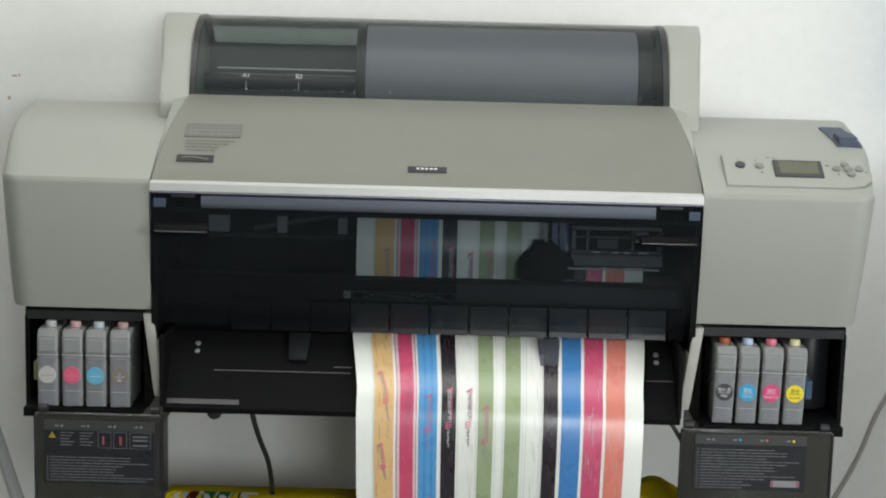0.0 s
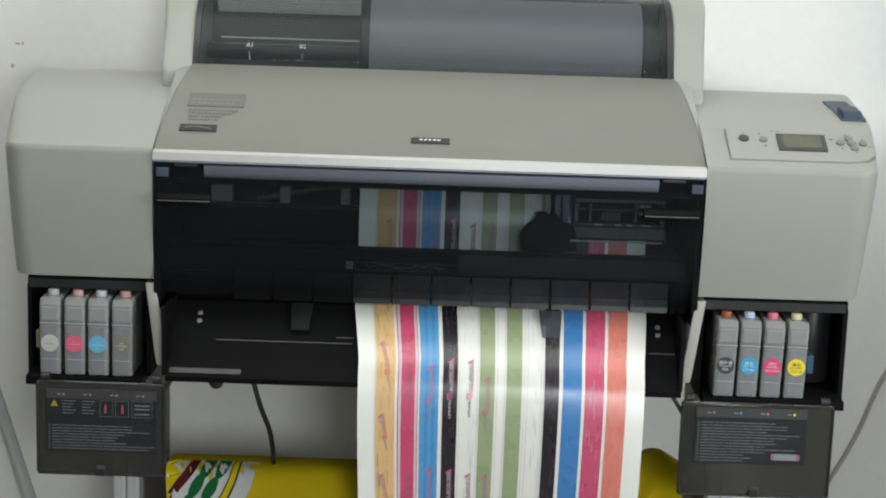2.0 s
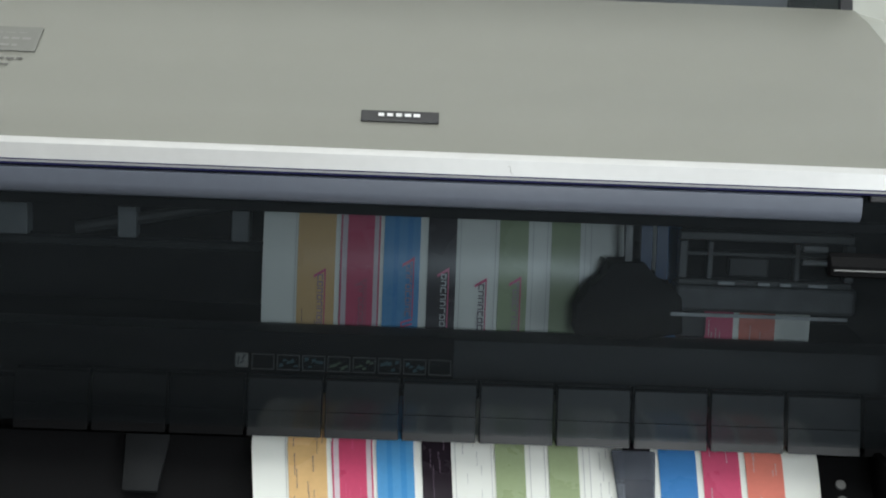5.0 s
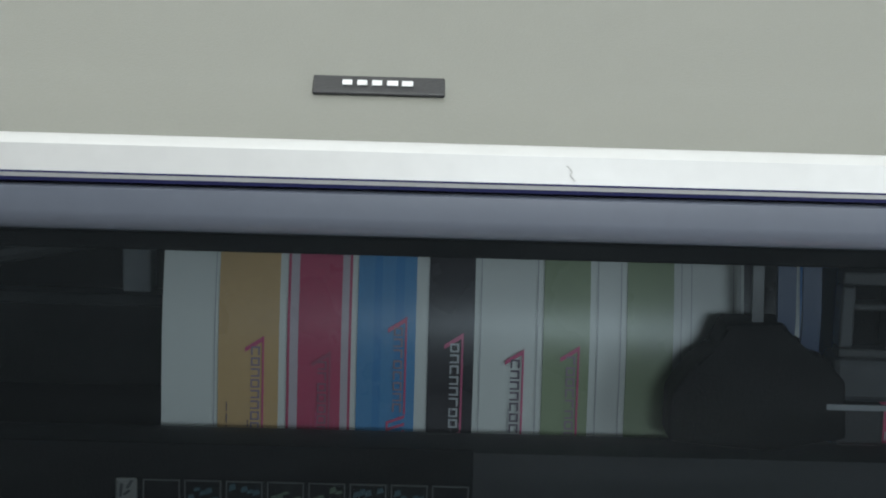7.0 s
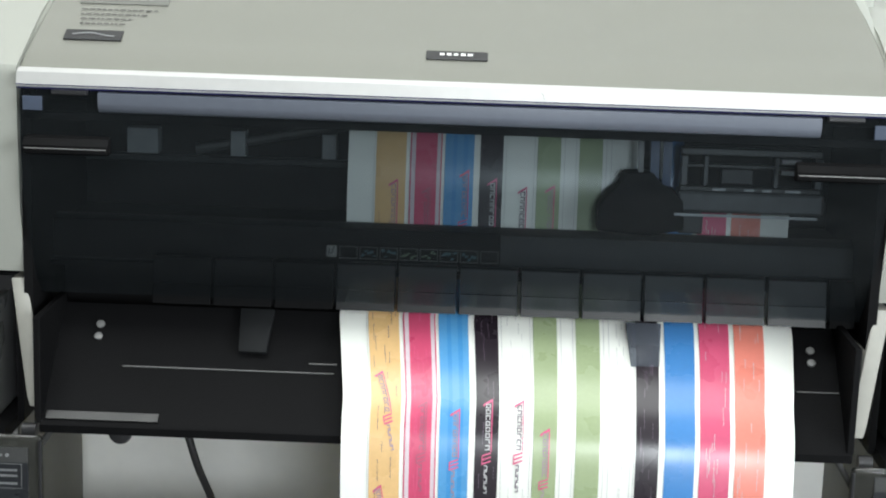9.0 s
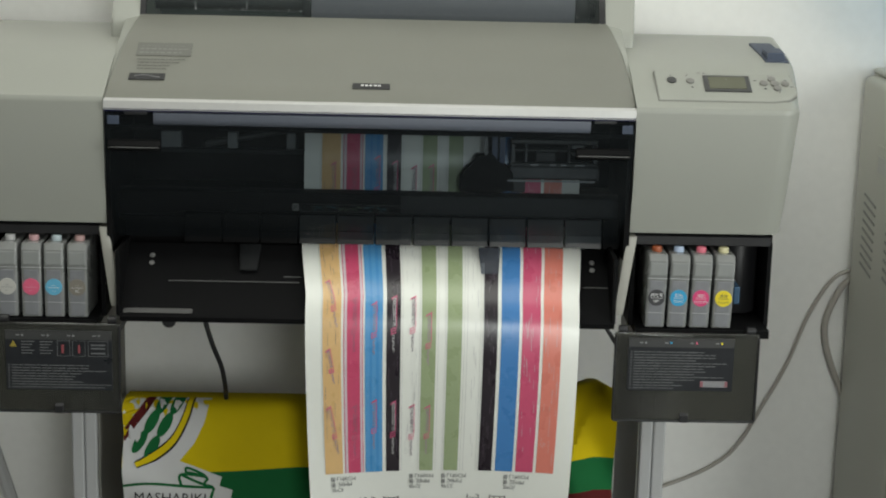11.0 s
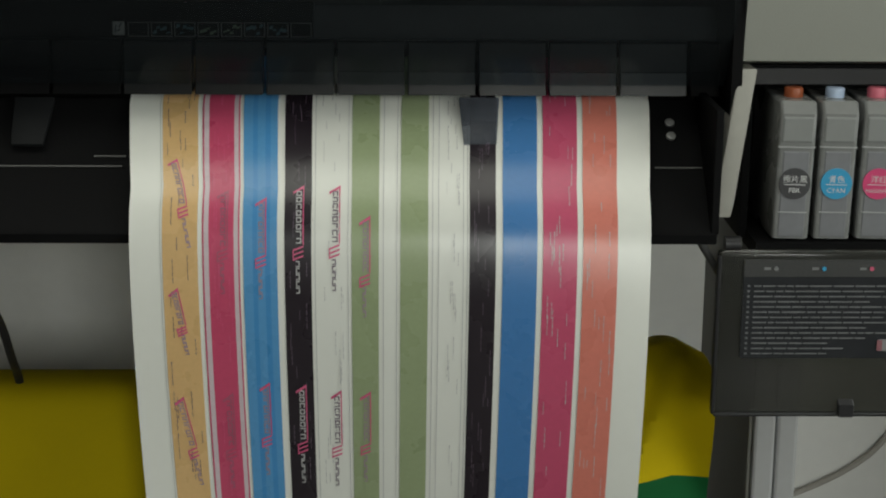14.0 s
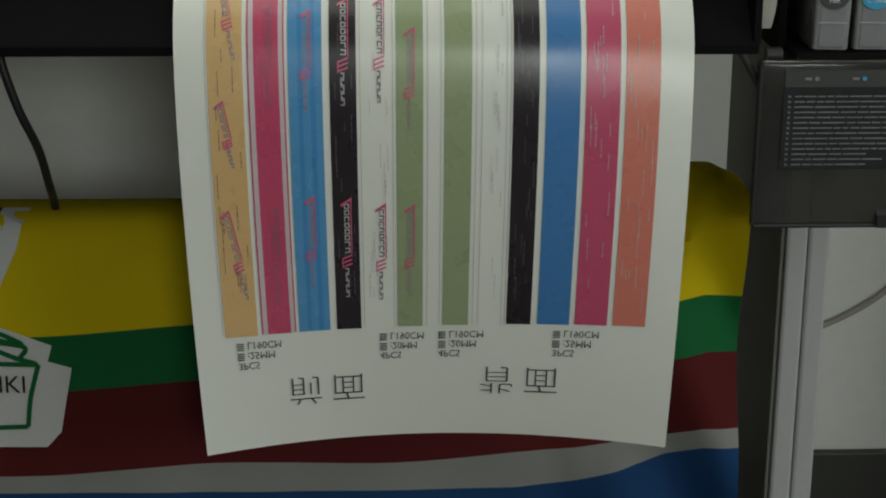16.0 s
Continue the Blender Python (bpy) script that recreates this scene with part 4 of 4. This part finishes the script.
def sheet(u, s, lift=0.0):
    """A place on the printed sheet: u across from its left edge, s along from the inside end."""
    y = float(np.interp(s, ARC, [p.x for p in SHEET]))
    z = float(np.interp(s, ARC, [p.y for p in SHEET]))
    y2 = float(np.interp(s + 0.004, ARC, [p.x for p in SHEET]))
    z2 = float(np.interp(s + 0.004, ARC, [p.y for p in SHEET]))
    d = Vector((0, y2 - y, z2 - z))
    n = Vector((0, d.z, -d.y)).normalized() if d.length > 1e-6 else Vector((0, -1, 0))
    hang = max(0.0, (s - EXIT - 0.10) / (END - EXIT - 0.10))
    k = (u / WIDE - 0.5) * 2
    curl = hang**1.6
    x = LEFT + WIDE / 2 + k * WIDE / 2 * (1 - (0.052 if k < 0 else 0.038) * min(1.0, max(0.0, (s - EXIT) / 0.09)) - (0.070 if k < 0 else 0.050) * curl) - 0.001 * curl
    bow = -0.036 * curl * (k * k - 0.45) - 0.008 * hang * k
    return Vector((x, y + bow, z - 0.005 * curl * (-k))) + n * lift


STRIPS = [(0.0254, 0.0526, P_OR), (0.0562, 0.0574, P_CR), (0.0574, 0.0612, P_PU), (0.0612, 0.0805, P_PK), (0.0805, 0.0838, P_PU), (0.0838, 0.0850, P_CR), (0.0877, 0.0950, P_LT), (0.0950, 0.0985, P_BL), (0.0985, 0.1045, P_LT), (0.1045, 0.1085, P_BL), (0.1085, 0.1140, P_LT), (0.1197, 0.1404, P_BK),
          (0.1715, 0.1925, P_GR), (0.2092, 0.2303, P_GR), (0.2620, 0.2820, P_BK), (0.2873, 0.3136, P_B2), (0.3180, 0.3443, P_CR), (0.3487, 0.3750, P_CO)]
paper = holder("printed_sheet", "glossy white paper printed with coloured ribbon stripes, hanging from the printer", "paper", place=(0.1, -0.05, 0.75))


def fp(name, bm, mat, label="", smooth=False):
    return of(part(name, bm, mat, None, label, smooth), paper)


us = sorted({0.0, WIDE} | {a for a, b, _ in STRIPS} | {b for a, b, _ in STRIPS} | {0.013, 0.155, 0.2, 0.2445, 0.388})
ss = [float(v) for v in np.linspace(0, END, 96)]
STOP = EXIT + 0.345
bm = bmesh.new()
grid = [[bm.verts.new(sheet(u, s)) for u in us] for s in ss]
for i in range(len(ss) - 1):
    for j in range(len(us) - 1):
        f = bm.faces.new((grid[i][j], grid[i][j + 1], grid[i + 1][j + 1], grid[i + 1][j]))
fp("paper", bm, PAPER, "glossy white paper", True)


def strip(name, a, b, s0, s1, mat, lift=0.0005, label="", n=40):
    bm = bmesh.new()
    rows = [[bm.verts.new(sheet(u, s0 + (s1 - s0) * i / n, lift)) for u in (a, b)] for i in range(n + 1)]
    for r, q in zip(rows, rows[1:]):
        bm.faces.new((r[0], r[1], q[1], q[0]))
    return fp(name, bm, mat, label, True)


for k, (a, b, mat) in enumerate(STRIPS):
    strip("printed_stripe", a, b, 0.004, STOP + 0.006 * (1 - a / WIDE), mat, 0.0006, "printed colour stripe", 90)
for u in (0.0235, 0.1430, 0.1685, 0.1958, 0.2062, 0.2335, 0.2380, 0.2570, 0.2600):
    strip("printed_line", u, u + 0.0005, 0.004, STOP + 0.003, P_LN, 0.0006, "", 60)


def mark(u, s, length, lean, mats, tiny=False):
    """A printed lettering-like mark along a stripe: thin strokes, a hook and a zigzag."""
    def at(a, b):
        return sheet(u + a + lean * b, s + b, 0.0011)

    def stroke(m, a0, b0, a1, b1):
        quad(m, [at(a0, b0), at(a1, b0), at(a1, b1), at(a0, b1)])

    bm, bk = bmesh.new(), bmesh.new()
    rnd = random.Random(round(u * 1e4))
    w = 0.0026
    for i in range(8):
        b0 = length * (0.06 + 0.062 * i)
        stroke(bm, w + 0.0006, b0, w + 0.0015, b0 + length * 0.062)
        e = b0 + length * 0.050
        stroke(bk, w - 0.0012, b0, w - 0.0003, e)
        stroke(bk, -w * 0.7, b0, w - 0.0012, b0 + 0.0009)
        if rnd.random() < 0.6:
            stroke(bk, -w * 0.7, b0 + 0.0009, -w * 0.7 + 0.0008, e)
        if rnd.random() < 0.7:
            stroke(bk, -w * 0.7, e - 0.0008, w - 0.0012, e)
    quad(bm, [at(-0.0045, 0.0055), at(w + 0.0015, 0), at(w + 0.0015, 0.0022), at(-0.0045, 0.0075)])
    stroke(bm, w + 0.0006, 0.002, w + 0.0015, length * 0.06)
    for i in range(3):
        b0 = length * (0.562 + 0.042 * i)
        quad(bm, [at(-0.0045, b0 + 0.003), at(w + 0.0012, b0), at(w + 0.0012, b0 + 0.0013), at(-0.0045, b0 + 0.0043)])
    stroke(bm, -0.0045, length * 0.60, -0.0036, length * 0.70)
    for i in range(5):
        b0 = length * (0.70 + 0.06 * i)
        e = b0 + length * 0.045
        stroke(bk, -w * 0.8, b0, w * 0.3, b0 + 0.0009)
        stroke(bk, -w * 0.8 if i % 2 else w * 0.3 - 0.0008, b0 + 0.0009, -w * 0.8 + 0.0008 if i % 2 else w * 0.3, e)
        stroke(bk, -w * 0.8, e, w * 0.3, e + 0.0008)
    tagged(fp("printed_mark", bm, mats[0], "pink outlined printed mark"), kind="stuff")
    tagged(fp("printed_mark", bk, mats[1], "dark printed mark"), kind="stuff")


pair = (P_MK, P_MD)
light = (P_MK, material("ink_mark_pale", (0.36, 0.26, 0.32), 0.4, bump=0))
muted = (ink("ink_mark_rose", (0.46, 0.12, 0.19)), ink("ink_mark_mauve", (0.36, 0.14, 0.20)))
S = EXIT
for u, starts, length, lean, mm in ((0.0325, (0.064, 0.165, 0.248), 0.072, 0.20, light), (0.0720, (0.092, 0.246), 0.078, 0.0, muted), (0.1015, (0.098, 0.238), 0.076, 0.0, light), (0.1305, (0.088, 0.240), 0.082, 0.0, (P_MK, P_LN)), (0.1585, (0.088, 0.245), 0.080, 0.0, pair), (0.1820, (0.112, 0.246), 0.076, 0.0, light)):
    for st in starts:
        mark(u, S + st, length * (0.7 if st == 0.165 else 1), lean, mm)
def s_at(z):
    return float(np.interp(-z, [-p.y for p in SHEET], ARC))


for u, z, mm in ((0.0420, 0.944, light), (0.0720, 0.938, muted), (0.1060, 0.954, light), (0.1315, 0.9475, (P_MK, P_LN)), (0.1590, 0.941, pair), (0.1840, 0.943, light)):
    mark(u, s_at(z), 0.080, 0.0, mm)
# fine pale dashes scattered in the stripes
for a, b, mat, seed in ((0.0254, 0.0526, P_MD, 1), (0.0609, 0.0816, P_MK, 2), (0.1197, 0.1404, P_MD, 3), (0.1440, 0.1680, P_LN, 4), (0.2410, 0.2570, P_LN, 5), (0.2620, 0.2820, P_MD, 6), (0.3180, 0.3443, P_LN, 7), (0.3487, 0.3750, P_LN, 8)):
    rnd = random.Random(seed)
    bm = bmesh.new()
    for _ in range(42):
        u, s, ln = rnd.uniform(a + 0.003, b - 0.003), rnd.uniform(S - 0.12, STOP - 0.03), rnd.uniform(0.006, 0.022)
        for i in range(4):
            p, q = s + ln * i / 4, s + ln * (i + 0.8) / 4
            quad(bm, [sheet(u, p, 0.0011), sheet(u + rnd.uniform(0.0003, 0.0007), p, 0.0011), sheet(u + 0.0005, q, 0.0011), sheet(u, q, 0.0011)])
    tagged(fp("fine_dash", bm, mat), kind="stuff")


def paper_words(words, size, u, s, label, align="LEFT", tall=1.0, thin=0.0):
    """Print on the sheet that stands upside down, as in a mirror."""
    bm = text_mesh(words, size, align, thin)
    for v in bm.verts:
        v.co = sheet(u + v.co.x, s + v.co.y * tall, 0.0012)
    tagged(fp("printed_word", bm, INKDARK, label), kind="stuff")


for u, pcs, mm in ((0.0340, "3PCS", ":25MM"), (0.1560, "4PCS", ":20MM"), (0.2060, "4PCS", ":20MM"), (0.3010, "3PCS", ":25MM")):
    off = STOP + 0.006 * (1 - u / WIDE)
    paper_words("L190CM", 0.0085, u + 0.0085, off + 0.005, "mirrored black print")
    paper_words(mm, 0.0085, u + 0.0085, off + 0.0135, "mirrored black print")
    paper_words(pcs, 0.0085, u, off + 0.022, "mirrored black print")
    for d in (0.005, 0.0135):
        bm = bmesh.new()
        for i in range(4):
            quad(bm, [sheet(u + e, off + d + 0.0005 + g + 0.0017 * i, 0.0012) for e, g in ((0, 0), (0.006, 0), (0.006, 0.0010), (0, 0.0010))])
        tagged(fp("printed_word", bm, INKDARK, "unreadable mirrored print"), kind="stuff")
for words, u, off in (("\u524d", 0.0740, 0.046), ("\u9762", 0.1115, 0.046), ("\u80cc", 0.2400, 0.042), ("\u9762", 0.2775, 0.042)):
    paper_words(words, 0.032, u, STOP + off, "large mirrored black character", tall=0.84, thin=0.00045)

# ---- flag draped over the stand's basket ----
flag = holder("draped_flag", "yellow, green and maroon striped cloth flag draped below the printer", "flag", place=(0, 0.2, 0.3))
FLAG = smooth_line([(0.32, 0.46, 0), (0.26, 0.535, 0), (0.20, 0.563, 0), (0.150, 0.572, 0), (0.117, 0.558, 0), (0.103, 0.515, 0), (0.097, 0.44, 0), (0.094, 0.37, 0), (0.092, 0.29, 0), (0.09, 0.18, 0)], 8)
FARC = np.concatenate([[0], np.cumsum([(b - a).length for a, b in zip(FLAG, FLAG[1:])])])


def drape(x, s, lift=0.0):
    y = float(np.interp(s, FARC, [p.x for p in FLAG]))
    z = float(np.interp(s, FARC, [p.y for p in FLAG]))
    f = noise.noise(Vector((x * 5.0, s * 3.0, 0.3))) * 0.010 + noise.noise(Vector((x * 16, s * 9, 2.0))) * 0.004
    side = max(0.0, (x - 0.20) / 0.15)
    rise = (0.022 + 0.020 * max(0.0, 1 - s / 0.30)) * min(1.0, max(0.0, (x - 0.22) / 0.12)) ** 1.5
    f += min(side, 1.2) * 0.016 * math.sin((x - s * 0.45) * 55) + 0.0035 * math.sin((s - 0.13 + 0.1 * x) * 90) * max(0.0, 1 - abs(s - 0.20) / 0.1) + max(0.0, (-x - 0.31) / 0.06) * 0.012 * math.sin(s * 60)
    fold = min(1.0, max(0.0, (x - 0.352 + (s - 0.20) * 0.5) / 0.012)) * min(1.0, max(0.0, (x - 0.25) / 0.05))
    f += 0.014 * fold * (1.0 if s > 0.14 else s / 0.14)
    rise -= 0.03 * max(0.0, (x - 0.352) / 0.02) * max(0.0, 1 - s / 0.30)
    return Vector((x, y - f - lift, z + f * 0.3 + rise + lift * 0.4))


def flag_z(z):
    """How far along the cloth the front of it comes down to a height."""
    front = [(p.y, a) for p, a in zip(FLAG, FARC) if p.x < 0.15]
    return float(np.interp(-z, [-q[0] for q in front], [q[1] for q in front]))


s_g, s_r, s_w, s_b = flag_z(0.483), flag_z(0.433), flag_z(0.357), flag_z(0.337)
def band_edge(kk, x):
    """How far along the cloth a seam between two bands lies: the lower ones run askew."""
    if kk in (0, 5):
        return bands[kk]
    wave = 0.003 * math.sin(x * 20)
    if kk < 3:
        return bands[kk] + wave + 0.010 * min(1.0, max(0.0, (0.10 - x) / 0.35))
    if kk == 3:
        return bands[kk] + wave + 0.011 * min(1.3, max(-0.9, (0.10 - x) / 0.35))
    return bands[kk] + float(np.interp(x, (0.18, 0.27, 0.31), (0.010, 0.0, -0.008)))


bands = [0.0, s_g, s_r, s_w, s_b, float(FARC[-1])]
# the white band takes the darkened copy of the white cloth
for k, (mat, name) in enumerate(((CL_Y, "yellow"), (CL_G, "green"), (CL_R, "maroon"), (CL_SW, "shaded white"), (CL_B, "blue"))):
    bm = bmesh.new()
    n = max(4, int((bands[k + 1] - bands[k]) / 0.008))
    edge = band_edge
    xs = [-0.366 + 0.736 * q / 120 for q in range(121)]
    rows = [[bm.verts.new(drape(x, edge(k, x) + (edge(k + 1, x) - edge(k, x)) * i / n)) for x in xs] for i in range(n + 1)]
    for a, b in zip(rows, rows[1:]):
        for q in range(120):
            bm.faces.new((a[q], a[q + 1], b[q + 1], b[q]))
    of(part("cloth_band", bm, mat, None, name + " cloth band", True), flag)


def on_flag(name, outline, mat, lift=0.002, label="", z_map=True):
    """A flat shape on the flag: its outline in x and height."""
    bm = bmesh.new()
    f = bm.faces.new([bm.verts.new((max(x, -0.365), z, 0)) for x, z in outline])
    bmesh.ops.triangulate(bm, faces=[f])
    for _ in range(3):
        long = [e for e in bm.edges if e.calc_length() > 0.018]
        if long:
            bmesh.ops.subdivide_edges(bm, edges=long, cuts=1)
            bmesh.ops.triangulate(bm, faces=bm.faces)
    for v in bm.verts:
        h = v.co.y - 0.44
        v.co = drape(v.co.x, flag_z(0.485 + h * (1.60 if h > 0 else 1.0)), lift)
    return of(part(name, bm, mat, None, label, True), flag)


def curve_band(points, width):
    line = smooth_line([(x, z, 0) for x, z in points], 6)
    a, b = [], []
    for i, p in enumerate(line):
        d = (line[min(i + 1, len(line) - 1)] - line[max(i - 1, 0)]).normalized()
        nrm = Vector((-d.y, d.x, 0)) * width / 2
        a.append((p.x + nrm.x, p.y + nrm.y))
        b.append((p.x - nrm.x, p.y - nrm.y))
    return a + b[::-1]


on_flag("emblem_ground", [(-0.371, 0.485), (-0.345, 0.500), (-0.235, 0.500), (-0.243, 0.478), (-0.258, 0.458), (-0.280, 0.441), (-0.248, 0.430), (-0.216, 0.418), (-0.220, 0.404), (-0.200, 0.398), (-0.212, 0.34), (-0.225, 0.326), (-0.371, 0.326)], CL_W, 0.0022, "white emblem ground")
on_flag("emblem_corner", [(-0.371, 0.503), (-0.320, 0.503), (-0.340, 0.487), (-0.371, 0.462)], CL_Y, 0.0035)
on_flag("emblem_line", curve_band([(-0.318, 0.5015), (-0.330, 0.490), (-0.352, 0.474), (-0.371, 0.458)], 0.009), CL_R, 0.0042)
for cx, cz in ((-0.305, 0.4935), (-0.283, 0.494), (-0.322, 0.4765), (-0.302, 0.474), (-0.340, 0.4585), (-0.321, 0.4535)):
    on_flag("emblem_leaf", [(cx + 0.0135 * math.cos(a) * 0.80 + 0.5 * 0.011 * math.sin(a), cz + 0.0105 * math.sin(a) + 0.003 * math.cos(a)) for a in (k * math.pi / 8 for k in range(16))], CL_G, 0.0036, "green printed leaf")
on_flag("emblem_arc", curve_band([(-0.262, 0.502), (-0.272, 0.480), (-0.295, 0.456), (-0.345, 0.434)], 0.011), CL_K, 0.0034)
on_flag("emblem_arc", curve_band([(-0.2625, 0.502), (-0.2725, 0.480), (-0.2955, 0.456), (-0.345, 0.434)], 0.007), CL_Y, 0.0046)
for pts in ([(-0.372, 0.400), (-0.33, 0.405), (-0.27, 0.402), (-0.228, 0.401)], [(-0.228, 0.401), (-0.236, 0.372), (-0.24, 0.345)], [(-0.278, 0.404), (-0.278, 0.420), (-0.240, 0.417), (-0.243, 0.407)], [(-0.278, 0.420), (-0.25, 0.408), (-0.230, 0.402)], [(-0.270, 0.421), (-0.268, 0.431), (-0.241, 0.419), (-0.268, 0.424)], [(-0.240, 0.345), (-0.30, 0.343), (-0.371, 0.343)]):
    on_flag("emblem_outline", curve_band(pts, 0.0042), CL_G, 0.0036)
bm = text_mesh("MASHARIKI", 0.022, "LEFT")
for v in bm.verts:
    v.co = drape(-0.350 + v.co.x, flag_z(0.421 + v.co.y), 0.004)
of(part("flag_letters", bm, CL_K, None, "black letters on the flag"), flag)
of(part("basket_rod", disc(0, 0.20, 0.550, 0.008, 0.79, 16, "x"), SCREW, None, "metal rod under the cloth", True), flag)

# ---- water dispenser and cables ----
DX = 0.815
disp = holder("water_dispenser", "off-white water dispenser with side vents and a yellow sticker", "water dispenser", place=(DX + 0.15, 0.37, FLOOR))


def dp(name, bm, mat, label="", smooth=False):
    return of(part(name, bm, mat, None, label, smooth), disp)


dp("cabinet", box(DX, DX + 0.30, 0.205, 0.505, FLOOR, 1.040, 0.014, 4), DISP, "off-white plastic cabinet", True)
dp("top_plate", box(DX + 0.015, DX + 0.285, 0.245, 0.505, 1.0405, 1.052, 0.006, 3), DISP, "", True)
dp("front_panel", box(DX + 0.004, DX + 0.296, 0.175, 0.2045, 0.56, 1.02, 0.012, 3), DISP, "raised front panel", True)
dp("lower_door", box(DX + 0.004, DX + 0.296, 0.182, 0.2045, FLOOR + 0.03, 0.552, 0.010, 3), DISP, "lower cupboard door", True)
dp("side_sticker", box(DX - 0.001, DX + 0.001, 0.222, 0.272, 0.950, 0.978), STICKER, "yellow warning sticker")
dp("sticker_print", box(DX - 0.0018, DX - 0.001, 0.235, 0.26, 0.957, 0.962), INKDARK)
dp("finger_pull", box(DX - 0.002, DX + 0.002, 0.285, 0.380, 0.890, 0.942, 0.002), DISP, "recessed hand pull")
dp("pull_recess", box(DX - 0.003, DX - 0.001, 0.295, 0.370, 0.898, 0.925, 0.0005), material("pull_shade", (0.42, 0.42, 0.40), 0.5))
for col in (0.270, 0.405):
    for k in range(9):
        z = 0.852 - 0.0145 * k - (0.006 if col > 0.4 else 0.0)
        bm = extrude([(col - 0.034, z - 0.009), (col - 0.034, z - 0.0055), (col + 0.034, z + 0.0045), (col + 0.034, z + 0.001)], DX - 0.0016, DX + 0.002)
        dp("vent_slot", bm, SLOT, "dark vent slot")
bottle = holder("water_bottle", "translucent blue water bottle upturned on the dispenser", "water bottle", place=(DX + 0.15, 0.375, 1.052))
prof = smooth_line([(0.028, 0, 0), (0.030, 0.03, 0), (0.06, 0.05, 0), (0.120, 0.085, 0), (0.132, 0.12, 0), (0.128, 0.16, 0), (0.134, 0.20, 0), (0.134, 0.36, 0), (0.12, 0.385, 0)], 4)
bm = bmesh.new()
rings = [[bm.verts.new((p.x * math.cos(a), p.x * math.sin(a), p.y)) for a in (2 * math.pi * k / 40 for k in range(40))] for p in prof]
for a, b in zip(rings, rings[1:]):
    for k in range(40):
        bm.faces.new((a[k], a[(k + 1) % 40], b[(k + 1) % 40], b[k]))
bm.faces.new(rings[-1])
part("shell", bm, BOTTLE, bottle, "", True)


def cable(name, pts, r, mat, label):
    tagged(part(name, tube(pts, r, 10, 10), mat, None, "", True), label, "cable")


cable("power_cable", [(-0.238, 0.14, 0.775), (-0.243, 0.10, 0.735), (-0.240, 0.09, 0.712), (-0.229, 0.09, 0.672), (-0.217, 0.10, 0.635), (-0.213, 0.115, 0.600), (-0.214, 0.140, 0.572), (-0.210, 0.165, 0.50), (-0.20, 0.26, 0.40), (-0.23, 0.40, 0.20), (-0.26, 0.45, FLOOR + 0.006)], 0.0036, CABLEBLACK, "black power cable hanging behind the printer")
cable("grey_cable", [(DX + 0.02, 0.512, 0.705), (0.792, 0.512, 0.685), (0.753, 0.512, 0.619), (0.724, 0.512, 0.537), (0.689, 0.512, 0.465), (0.626, 0.512, 0.360), (0.51, 0.512, 0.300), (0.42, 0.512, 0.285)], 0.0033, CABLEGREY, "grey cable sagging along the wall")
cable("thick_grey_cable", [(DX + 0.02, 0.510, 0.694), (0.808, 0.510, 0.672), (0.785, 0.510, 0.62), (0.785, 0.510, 0.575), (0.803, 0.510, 0.52), (0.835, 0.510, 0.455)], 0.0056, CABLEGREY, "thick grey cable behind the dispenser")
cable("leaning_pipe", [(-0.79, 0.505, 0.80), (-0.702, 0.495, 0.528), (-0.645, 0.485, 0.35), (-0.56, 0.475, FLOOR + 0.016)], 0.011, LEG, "pale grey pipe leaning on the wall")
